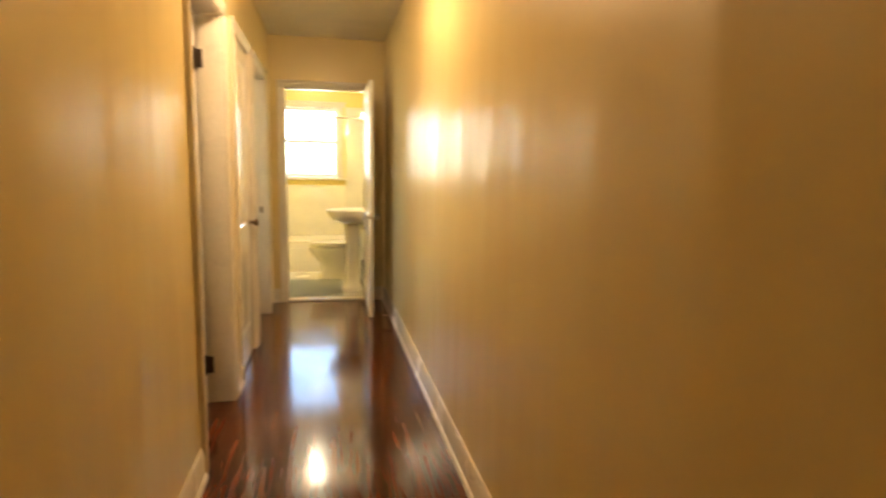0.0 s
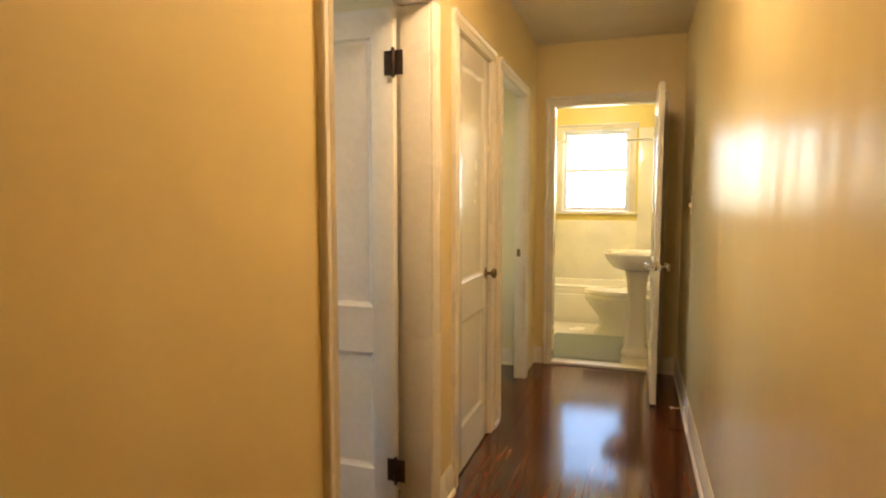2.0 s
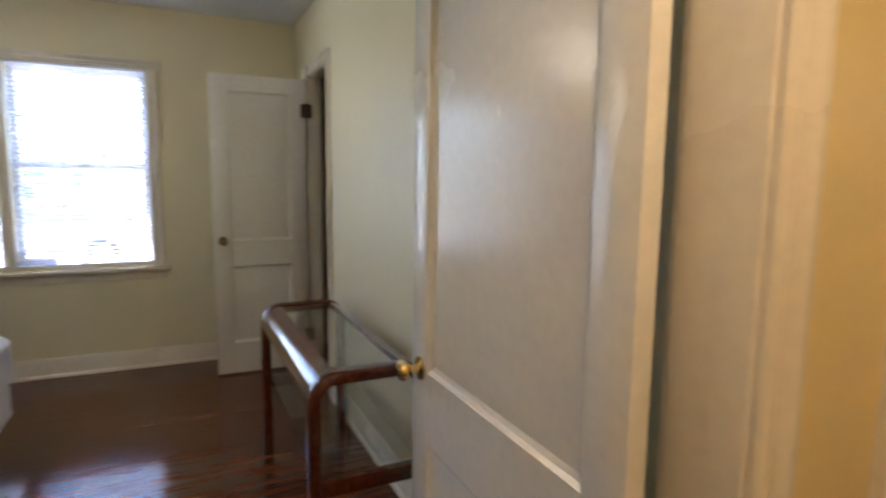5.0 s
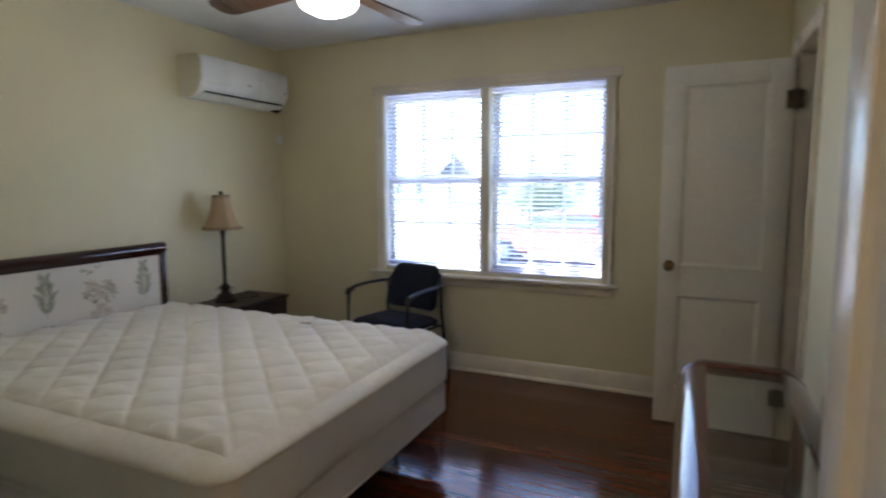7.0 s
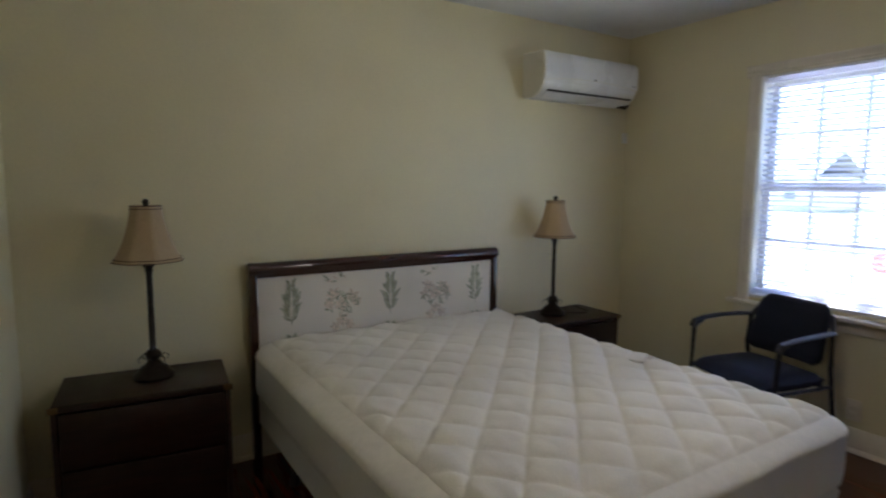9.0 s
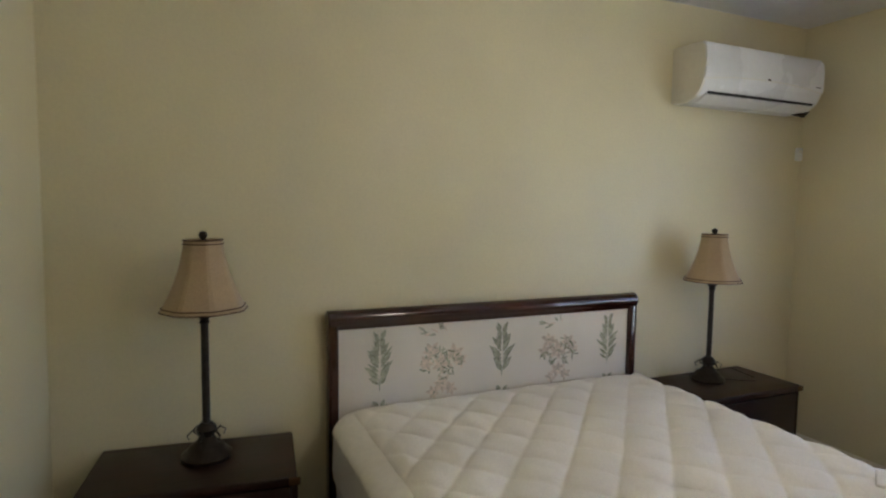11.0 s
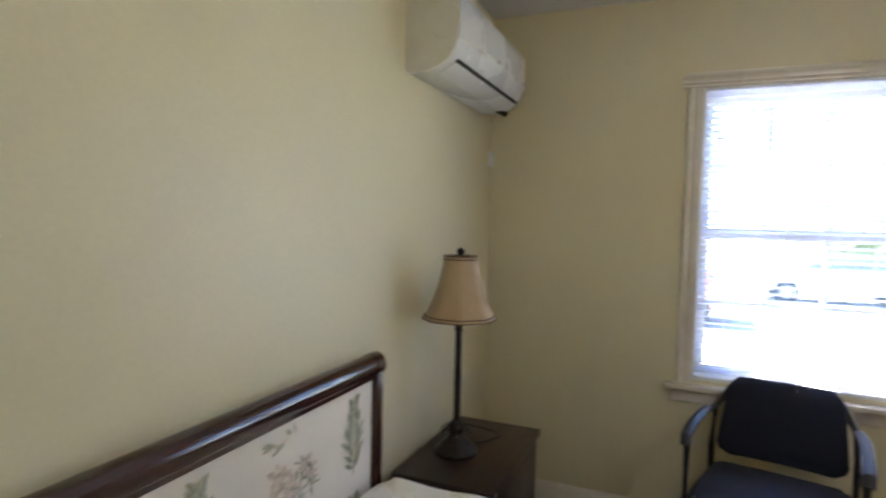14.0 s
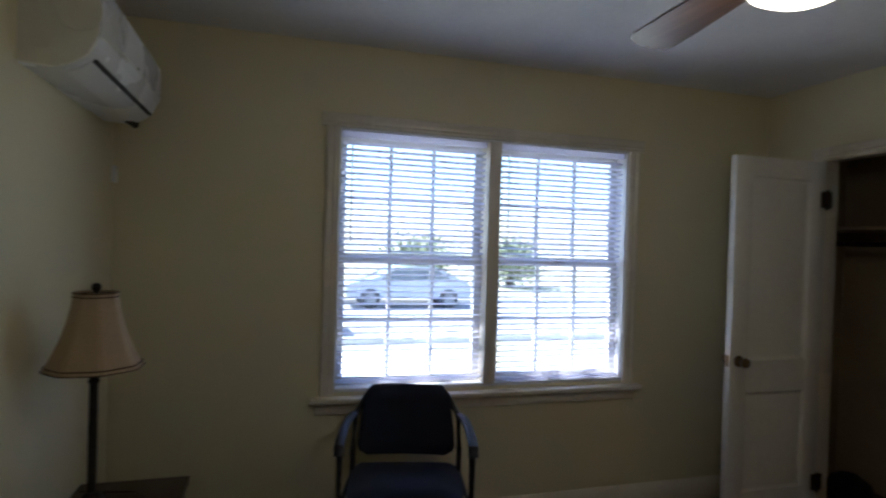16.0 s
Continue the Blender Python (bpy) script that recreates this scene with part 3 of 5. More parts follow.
def sash(parent, axis_x, x0, x1, y0, y1, z0, z1, cols, rows, name):
    """One sash with stiles, rails, glazing bars and panes. The window lies in the y-z plane, or turned when axis_x."""
    def d(u0, u1, w0, w1, a, b):
        return (w0, w1, u0, u1, a, b) if not axis_x else (u0, u1, w0, w1, a, b)
    s = 0.04
    holder = box_part(name, d(y0, y0 + s, x0, x1, z0, z1), M_SASH, parent, 0.002)
    box_part("stile", d(y1 - s, y1, x0, x1, z0, z1), M_SASH, holder, 0.002)
    box_part("rail", d(y0 + s, y1 - s, x0, x1, z0, z0 + s), M_SASH, holder, 0.002)
    box_part("rail", d(y0 + s, y1 - s, x0, x1, z1 - s, z1), M_SASH, holder, 0.002)
    iy0, iy1, iz0, iz1 = y0 + s, y1 - s, z0 + s, z1 - s
    xm = (x0 + x1) / 2
    for c in range(1, cols):
        y = iy0 + (iy1 - iy0) * c / cols
        box_part("glazing_bar", d(y - 0.009, y + 0.009, xm - 0.012, xm + 0.012, iz0, iz1), M_SASH, holder, 0.001)
    for r in range(1, rows):
        z = iz0 + (iz1 - iz0) * r / rows
        box_part("glazing_bar", d(iy0, iy1, xm - 0.0115, xm + 0.0115, z - 0.009, z + 0.009), M_SASH, holder, 0.001)
    for c in range(cols):
        for r in range(rows):
            g = 0.0095
            pane = box_part("pane", d(iy0 + (iy1 - iy0) * c / cols + g, iy0 + (iy1 - iy0) * (c + 1) / cols - g, xm - 0.002, xm + 0.002,
                                     iz0 + (iz1 - iz0) * r / rows + g, iz0 + (iz1 - iz0) * (r + 1) / rows - g), M_GLASS, holder, 0.0)
            pane.visible_shadow = False


room[0] = BEDROOM
w1 = thing("window_1", "white double-hung twin window with glazing bars", "window", kind="structure")
y0, y1, z0, z1 = WIN
for d in ((-3.95, -3.80, y0, y0 + 0.012, z0, z1), (-3.95, -3.80, y1 - 0.012, y1, z0, z1), (-3.95, -3.80, y0 + 0.012, y1 - 0.012, z1 - 0.012, z1), (-3.96, -3.80, y0 + 0.012, y1 - 0.012, z0, z0 + 0.016)):
    box_part("window_frame", d, M_SASH, w1, 0.001)
box_part("mullion", (-3.95, -3.785, 2.030, 2.098, z0 + 0.016, z1 - 0.012), M_TRIM, w1, 0.004)
casing_leg(w1, "y", -3.80, 1, y0 + 0.004, -1, z0 - 0.02, z1 - 0.004)
casing_leg(w1, "y", -3.80, 1, y1 - 0.004, 1, z0 - 0.02, z1 - 0.004)
casing_head(w1, "y", -3.80, 1, y0 - 0.084, y1 + 0.084, z1 - 0.004)
box_part("window_sill", (-3.83, -3.745, 1.135, 2.985, 0.693, 0.717), M_TRIM, w1, 0.006)
box_part("apron", (-3.80, -3.784, 1.165, 2.955, 0.632, 0.690), M_TRIM, w1, 0.003)
for a, b in ((y0 + 0.012, 2.030), (2.098, y1 - 0.012)):
    sash(w1, False, -3.935, -3.905, a, b, 1.385, z1 - 0.014, 3, 2, "upper_sash")
    sash(w1, False, -3.900, -3.870, a, b, z0 + 0.018, 1.420, 3, 2, "lower_sash")
    bm = bmesh.new()
    box(bm, -3.868, -3.845, (a + b) / 2 - 0.03, (a + b) / 2 + 0.03, 1.402, 1.414, bevel=0.003)
    part("sash_lock", bm, M_OLDBRASS, w1)

room[0] = HOUSE
w2 = thing("window_2", "white double-hung bathroom window with cream casing", "window", kind="structure")
x0, x1, z0, z1 = BWIN
for d in ((x0, x0 + 0.012, 8.50, 8.64, z0, z1), (x1 - 0.012, x1, 8.50, 8.64, z0, z1), (x0 + 0.012, x1 - 0.012, 8.50, 8.64, z1 - 0.012, z1), (x0 + 0.012, x1 - 0.012, 8.50, 8.64, z0, z0 + 0.015)):
    box_part("window_frame", d, M_SASH, w2, 0.001)
casing_leg(w2, "x", 8.50, -1, x0, -1, z0, z1)
casing_leg(w2, "x", 8.50, -1, x1, 1, z0, z1)
casing_head(w2, "x", 8.50, -1, x0 - 0.088, x1 + 0.088, z1)
box_part("window_sill", (x0 - 0.11, x1 + 0.11, 8.455, 8.52, z0 - 0.026, z0 - 0.002), M_TRIM, w2, 0.005)
sash(w2, True, 8.585, 8.615, x0 + 0.012, x1 - 0.012, 1.65, z1 - 0.014, 1, 2, "upper_sash")
sash(w2, True, 8.55, 8.58, x0 + 0.012, x1 - 0.012, z0 + 0.017, 1.685, 1, 2, "lower_sash")


def blind(a, b, top, bottom, tilt, label):
    """A slatted blind: head rail, slats, bottom rail, ladder cords and a tilt wand."""
    th = thing("window_blind", label, "blind", pose(-3.832, (a + b) / 2, 0), group="window blinds")
    w = (b - a) / 2
    box_part("head_rail", (-0.014, 0.014, -w, w, top - 0.028, top), M_BLIND, th, 0.002)
    n = int((top - bottom - 0.06) / 0.0295)
    bm = bmesh.new()
    for k in range(4):
        u0, u1 = -0.0125 + 0.00625 * k, -0.0125 + 0.00625 * (k + 1)
        c0, c1 = 0.002 * (1 - (u0 / 0.0125) ** 2), 0.002 * (1 - (u1 / 0.0125) ** 2)
        vs = [bm.verts.new(p) for p in ((u0, -w + 0.003, c0), (u1, -w + 0.003, c1), (u1, w - 0.003, c1), (u0, w - 0.003, c0),
                                        (u0, -w + 0.003, c0 + 0.0006), (u1, -w + 0.003, c1 + 0.0006), (u1, w - 0.003, c1 + 0.0006), (u0, w - 0.003, c0 + 0.0006))]
        bm.faces.new(vs[:4][::-1])
        bm.faces.new(vs[4:])
        for i in range(4):
            if (i == 1 and k < 3) or (i == 3 and k > 0):
                continue
            bm.faces.new((vs[i], vs[(i + 1) % 4], vs[4 + (i + 1) % 4], vs[4 + i]))
    bmesh.ops.remove_doubles(bm, verts=bm.verts, dist=0.00005)
    me = mesh_of("slat", bm, M_BLIND, 60)
    for k in range(n):
        s = new("slat", me)
        s.parent = th
        s.location = (0, 0, top - 0.045 - (k + 0.5) * (top - bottom - 0.07) / n)
        s.rotation_euler = (0, radians(tilt), 0)
    box_part("bottom_rail", (-0.012, 0.012, -w, w, bottom, bottom + 0.016), M_BLIND, th, 0.004)
    for y in (-w * 0.72, 0, w * 0.72):
        bm = bmesh.new()
        for x in (-0.0135, 0.0135):
            tube(bm, [(x, y, bottom + 0.014), (x, y, top - 0.026)], 0.0006, 5)
        part("ladder_cord", bm, M_BLIND, th)
    bm = bmesh.new()
    tube(bm, [(0.02, -w + 0.05, top - 0.03), (0.022, -w + 0.052, top - 0.55)], 0.0035, 6)
    part("tilt_wand", bm, M_BLIND, th, "clear grey plastic wand")
    return th


room[0] = BEDROOM
blind(1.262, 2.026, 2.030, 0.775, -26, "white slatted blind lowered over the window, slats open")
blind(2.102, 2.868, 2.030, 0.755, -26, "white slatted blind lowered over the window, slats open")

room[0] = HOUSE

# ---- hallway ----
# unseen fixture, added as the assumed source of the hall's warm light
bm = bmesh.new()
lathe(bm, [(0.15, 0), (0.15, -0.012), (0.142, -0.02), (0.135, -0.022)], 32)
hl = thing("ceiling_light", "assumed unseen flush ceiling light glowing warm in the hallway", "ceiling light", pose(0.52, 3.30, HALL_H))
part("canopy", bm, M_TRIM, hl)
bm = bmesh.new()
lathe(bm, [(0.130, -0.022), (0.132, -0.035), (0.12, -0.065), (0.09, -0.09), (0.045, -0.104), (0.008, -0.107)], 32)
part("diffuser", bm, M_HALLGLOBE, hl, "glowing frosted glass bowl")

sw = thing("light_switch", "white toggle switch plate on the hallway wall", "switch", pose(1.072, 5.40, 1.27, 0, 0, 90))
bm = bmesh.new()
box(bm, -0.035, 0.035, 0.0, 0.006, -0.057, 0.057, bevel=0.002)
part("plate", bm, M_TRIM, sw)
bm = bmesh.new()
box(bm, -0.005, 0.005, 0.005, 0.016, -0.010, 0.012, bevel=0.002)
part("toggle", bm, M_TRIM, sw)

bm = bmesh.new()
tube(bm, [(1.044, 5.20, 0.07), (0.985, 5.20, 0.066)], 0.005, 8)
lathe(bm, [(0.011, 0.0), (0.012, 0.006), (0.008, 0.014)], 12, (0.986, 5.20, 0.066), Matrix.Rotation(radians(-90), 4, "Y"))
lathe(bm, [(0.014, 0.0), (0.012, 0.004), (0.006, 0.006)], 12, (1.057, 5.20, 0.07), Matrix.Rotation(radians(-90), 4, "Y"))
solid("door_stop", bm, M_CHROME, "small metal door stop on the baseboard", "door stop")

# ---- bathroom ----


def bathtub():
    th = thing("bathtub", "cream enamel bathtub along the bathroom wall", "bathtub", pose(0.285, 8.13, 0.010))
    bm = bmesh.new()
    L, W, H = 0.83, 0.358, 0.395
    box(bm, -L, L, -W, -W + 0.05, 0.0, H - 0.03, bevel=0.012, seg=3)
    box(bm, -L + 0.05, L - 0.05, -W - 0.006, -W + 0.01, 0.04, H - 0.09, bevel=0.006)
    part("apron", bm, M_PORC, th)
    bm = bmesh.new()

    def loop(rx, ry, z, p=0.35):
        out = []
        for k in range(48):
            a = 2 * math.pi * k / 48
            c, s = math.cos(a), math.sin(a)
            out.append(bm.verts.new((rx * abs(c) ** p * (1 if c > 0 else -1), ry * abs(s) ** p * (1 if s > 0 else -1), z)))
        return out
    rings = [loop(L, W, H - 0.035, 0.2), loop(L, W, H - 0.004, 0.2), loop(L - 0.012, W - 0.012, H, 0.2), loop(L - 0.075, W - 0.075, H - 0.002), loop(L - 0.1, W - 0.09, H - 0.03), loop(L - 0.15, W - 0.13, 0.12), loop(L - 0.22, W - 0.18, 0.07), loop(0.2, 0.08, 0.062)]
    for p, q in zip(rings, rings[1:]):
        for k in range(48):
            bm.faces.new((p[k], p[(k + 1) % 48], q[(k + 1) % 48], q[k]))
    bm.faces.new(rings[-1])
    part("basin", bm, M_PORC, th)


bathtub()

toilet = thing("toilet", "white porcelain toilet with closed seat lid", "toilet", pose(0.70, 7.32, 0.010))


def ovals(bm, rows, seg=32):
    """Stacked egg-shaped loops: (centre x, half length, half width, height)."""
    rings = []
    for cx, a, b, z in rows:
        rings.append([bm.verts.new((cx + a * math.cos(t), b * math.sin(t) * (1 + 0.12 * math.cos(t)), z)) for t in (2 * math.pi * k / seg for k in range(seg))])
    for p, q in zip(rings, rings[1:]):
        for k in range(seg):
            bm.faces.new((p[k], p[(k + 1) % seg], q[(k + 1) % seg], q[k]))
    bm.faces.new(rings[0][::-1])
    bm.faces.new(rings[-1])


bm = bmesh.new()
ovals(bm, [(-0.08, 0.225, 0.118, 0), (-0.08, 0.22, 0.112, 0.03), (-0.075, 0.185, 0.098, 0.08), (-0.08, 0.18, 0.10, 0.17), (-0.10, 0.225, 0.14, 0.25), (-0.115, 0.272, 0.178, 0.33), (-0.117, 0.278, 0.184, 0.37), (-0.115, 0.262, 0.170, 0.392)])
part("bowl", bm, M_PORC, toilet)
bm = bmesh.new()
ovals(bm, [(-0.115, 0.283, 0.188, 0.400), (-0.115, 0.288, 0.193, 0.406), (-0.115, 0.288, 0.193, 0.414), (-0.115, 0.283, 0.188, 0.418)])
part("seat", bm, M_PORC, toilet)
bm = bmesh.new()
ovals(bm, [(-0.113, 0.284, 0.189, 0.423), (-0.113, 0.288, 0.192, 0.428), (-0.113, 0.284, 0.188, 0.438), (-0.113, 0.24, 0.15, 0.444)])
part("lid", bm, M_PORC, toilet)
bm = bmesh.new()
box(bm, 0.20, 0.40, -0.21, 0.21, 0.38, 0.74, bevel=0.02, seg=3)
box(bm, 0.12, 0.38, -0.10, 0.10, 0.0, 0.39, bevel=0.02, seg=3)
part("tank", bm, M_PORC, toilet)
bm = bmesh.new()
box(bm, 0.19, 0.41, -0.22, 0.22, 0.742, 0.775, bevel=0.01, seg=3)
part("tank_lid", bm, M_PORC, toilet)

sink = thing("pedestal_sink", "white porcelain pedestal sink with chrome tap", "sink", pose(0.83, 6.62, 0.010))
bm = bmesh.new()
for r in [1]:
    rings = []
    for s, z in ((1.22, 0.0), (1.22, 0.025), (1.10, 0.05), (0.86, 0.10), (0.74, 0.30), (0.74, 0.52), (0.86, 0.66), (1.0, 0.715)):
        loop = []
        for k in range(24):
            a = 2 * math.pi * k / 24
            c, q = math.cos(a), math.sin(a)
            loop.append(bm.verts.new((0.10 * s * abs(c) ** 0.55 * (1 if c > 0 else -1) - 0.052, 0.105 * s * abs(q) ** 0.55 * (1 if q > 0 else -1), z)))
        rings.append(loop)
    for p, q in zip(rings, rings[1:]):
        for k in range(24):
            bm.faces.new((p[k], p[(k + 1) % 24], q[(k + 1) % 24], q[k]))
    bm.faces.new(rings[0][::-1])
    bm.faces.new(rings[-1])
part("pedestal", bm, M_PORC, sink)
bm = bmesh.new()
rings = []
for cx, a, b, z, p in ((-0.052, 0.11, 0.12, 0.715, 0.7), (-0.03, 0.22, 0.20, 0.745, 0.75), (-0.01, 0.285, 0.262, 0.80, 0.72), (-0.015, 0.30, 0.275, 0.835, 0.70), (-0.015, 0.302, 0.278, 0.858, 0.70), (-0.015, 0.294, 0.270, 0.866, 0.70),
                       (-0.03, 0.235, 0.225, 0.864, 0.9), (-0.045, 0.205, 0.205, 0.842, 0.95), (-0.045, 0.16, 0.165, 0.79, 1.0), (-0.04, 0.05, 0.05, 0.765, 1.0)):
    rings.append([bm.verts.new((cx + a * abs(math.cos(t)) ** p * (1 if math.cos(t) > 0 else -1), b * abs(math.sin(t)) ** p * (1 if math.sin(t) > 0 else -1), z)) for t in (2 * math.pi * (k + 0.5) / 40 for k in range(40))])
for p, q in zip(rings, rings[1:]):
    for k in range(40):
        bm.faces.new((p[k], p[(k + 1) % 40], q[(k + 1) % 40], q[k]))
bm.faces.new(rings[0][::-1])
bm.faces.new(rings[-1])
part("basin", bm, M_PORC, sink)
bm = bmesh.new()
lathe(bm, [(0.024, 0.864), (0.022, 0.875), (0.016, 0.89), (0.014, 0.93), (0.016, 0.945), (0.010, 0.955)], 16, (0.225, 0, 0))
tube(bm, [(0.225, 0, 0.915), (0.16, 0, 0.945), (0.10, 0, 0.94), (0.085, 0, 0.915)], 0.011, 10)
tube(bm, [(0.225, 0, 0.95), (0.17, 0, 0.985), (0.12, 0, 0.99)], 0.008, 8)
part("tap", bm, M_CHROME, sink, "chrome lever tap")
bm = bmesh.new()
tube(bm, [(0.045, 0.02, 0.70), (0.10, 0.02, 0.62), (0.20, 0.02, 0.58), (0.288, 0.02, 0.58)], 0.017, 10)
part("drain_pipe", bm, M_CHROME, sink, "chrome drain trap")

bm = bmesh.new()
nx, ny = 30, 40
grid = [[bm.verts.new((0.045 + 0.625 * i / nx, 6.272 + 0.925 * j / ny, 0.0245 + 0.003 * random.random() - 0.008 * (i in (0, nx) or j in (0, ny)))) for j in range(ny + 1)] for i in range(nx + 1)]
for i in range(nx):
    for j in range(ny):
        bm.faces.new((grid[i][j], grid[i + 1][j], grid[i + 1][j + 1], grid[i][j + 1]))
box(bm, 0.045, 0.67, 6.272, 7.197, 0.0105, 0.0165)
solid("bath_mat", bm, M_RUG, "grey-green woven bath mat on the floor", "bath mat", smooth=60)

rod = thing("shower_rod", "thin chrome shower curtain rod above the tub", "shower rod")
bm = bmesh.new()
tube(bm, [(-0.548, 7.77, 1.925), (1.118, 7.77, 1.925)], 0.0125, 12)
part("pole", bm, M_CHROME, rod)
for x, s in ((-0.549, 1), (1.119, -1)):
    bm = bmesh.new()
    lathe(bm, [(0.030, 0.0), (0.030, 0.005), (0.020, 0.016)], 18, (x, 7.77, 1.925), Matrix.Rotation(radians(90 * s), 4, "Y"))
    part("flange", bm, M_CHROME, rod)

shower = thing("shower_fixture", "chrome shower head on a bent arm", "shower head")
bm = bmesh.new()
tube(bm, [(1.119, 8.12, 2.02), (1.05, 8.12, 2.03), (0.99, 8.12, 1.99)], 0.010, 10)
part("arm", bm, M_CHROME, shower)
bm = bmesh.new()
lathe(bm, [(0.012, 0.0), (0.018, 0.02), (0.045, 0.055), (0.048, 0.068), (0.040, 0.070)], 20, (0.995, 8.12, 1.995), Matrix.Rotation(radians(-140), 4, "Y"))
part("rose", bm, M_CHROME, shower)

sconce = thing("wall_sconce", "glowing frosted glass wall sconce on a metal arm", "wall light", pose(1.12, 6.95, 1.86))
bm = bmesh.new()
lathe(bm, [(0.05, 0.0), (0.05, 0.01), (0.03, 0.02)], 20, (0, 0, 0), Matrix.Rotation(radians(-90), 4, "Y"))
tube(bm, [(-0.01, 0, 0), (-0.10, 0, -0.01), (-0.15, 0, 0.03), (-0.15, 0, 0.08)], 0.009, 10)
part("arm", bm, M_CHROME, sconce)
bm = bmesh.new()
lathe(bm, [(0.030, 0.12), (0.040, 0.10), (0.055, 0.05), (0.068, 0.0), (0.064, 0.0), (0.05, 0.05), (0.02, 0.11)], 24, (-0.15, 0, 0.0))
part("shade", bm, M_SCONCE, sconce, "glowing bell-shaped glass shade")

bl = thing("ceiling_light", "round glowing bathroom ceiling light", "ceiling light", pose(0.35, 7.2, BATH_H))
bm = bmesh.new()
lathe(bm, [(0.12, 0.0), (0.12, -0.014), (0.105, -0.018)], 28)
part("canopy", bm, M_CHROME, bl)
bm = bmesh.new()
lathe(bm, [(0.100, -0.018), (0.102, -0.035), (0.085, -0.07), (0.05, -0.09), (0.006, -0.078)], 28)
part("diffuser", bm, M_SCONCE, bl, "glowing frosted glass bowl")

bin_ = thing("waste_bin", "small black waste bin beside the toilet", "bin", pose(0.99, 6.95, 0.010))
bm = bmesh.new()
lathe(bm, [(0.075, 0.0), (0.080, 0.01), (0.098, 0.25), (0.102, 0.255), (0.102, 0.262), (0.094, 0.262), (0.09, 0.24), (0.072, 0.02)], 24)
part("body", bm, M_BLACK, bin_)

roll = thing("toilet_roll", "white toilet paper roll on a chrome holder", "toilet paper", pose(1.12, 6.98, 0.60))
bm = bmesh.new()
lathe(bm, [(0.018, -0.05), (0.054, -0.05), (0.056, 0.0), (0.054, 0.05), (0.018, 0.05)], 24, (-0.085, 0, 0), Matrix.Rotation(radians(90), 4, "X"))
part("paper", bm, M_CEIL, roll)
bm = bmesh.new()
tube(bm, [(0, -0.07, 0), (-0.085, -0.07, 0), (-0.085, 0.07, 0), (0, 0.07, 0)], 0.006, 8)
part("holder", bm, M_CHROME, roll)

# ---- bedroom: the bed ----
room[0] = BEDROOM
BX0, BX1, BY0, BY1 = -2.615, -1.065, 0.345, 2.305

frame_ = thing("bed_frame", "dark mahogany bed frame with upholstered floral headboard", "bed", pose(-1.826, 0.30, 0))
hw = 0.762
head = frame_
for x in (-hw + 0.02, hw - 0.02):
    box_part("post", (x - 0.021, x + 0.021, -0.030, 0.026, 0.0, 0.985), M_MAHOG, head, 0.010, "dark mahogany post")
bm = bmesh.new()
prof = []
for k in range(20):
    a = 2 * math.pi * k / 20
    prof.append((0.034 * math.cos(a) - 0.003, 0.973 + 0.036 * math.sin(a)))
prism(bm, prof, -hw, hw, "X")
prism(bm, [(-0.024, 0.934), (0.018, 0.934), (0.026, 0.965), (-0.028, 0.965)], -hw + 0.03, hw - 0.03, "X")
part("top_rail", bm, M_MAHOG, head, "glossy rounded mahogany rail")
for s in (-1, 1):
    bm = bmesh.new()
    lathe(bm, [(0.037, -0.045), (0.0375, -0.003), (0.034, 0.002), (0.012, 0.004)], 24, (s * hw, -0.003, 0.973), Matrix.Rotation(radians(90 * s), 4, "Y"))
    part("end_cap", bm, M_MAHOG, head)
bm = bmesh.new()
n1, n2 = 40, 14
PX, PZ0, PZ1 = hw - 0.043, 0.42, 0.938


def puff(u, w):
    return 0.006 + 0.014 * (min(1, 9 * min(u, 1 - u)) * min(1, 7 * min(w, 1 - w))) ** 0.5


grid = [[bm.verts.new((-PX + 2 * PX * i / n1, puff(i / n1, j / n2), PZ0 + (PZ1 - PZ0) * j / n2)) for j in range(n2 + 1)] for i in range(n1 + 1)]
for i in range(n1):
    for j in range(n2):
        bm.faces.new((grid[i][j], grid[i + 1][j], grid[i + 1][j + 1], grid[i][j + 1]))
box(bm, -PX, PX, -0.015, 0.004, PZ0, PZ1)
panel_ob = part("panel", bm, M_LINEN, head, "cream linen upholstered panel", smooth=60)


def petal(bm, x, z, length, width, angle, y=0.0215):
    """One printed leaf or petal, flat on the cloth."""
    pts = []
    for u, w in ((0, 0), (0.2, 0.34), (0.5, 0.5), (0.8, 0.26), (1, 0), (0.8, -0.26), (0.5, -0.5), (0.2, -0.34)):
        px, pz = u * length, w * width
        pts.append(bm.verts.new((x + px * math.cos(angle) - pz * math.sin(angle), y, z + px * math.sin(angle) + pz * math.cos(angle))))
    bm.faces.new(pts)


rnd = random.Random(4)
leafs, darks, petals = bmesh.new(), bmesh.new(), bmesh.new()
layer = [0]


def print_leaf(target, x, z, length, width, angle):
    layer[0] += 1
    petal(target, x, z, length, width, angle, 0.0212 + 0.00001 * (layer[0] % 60))


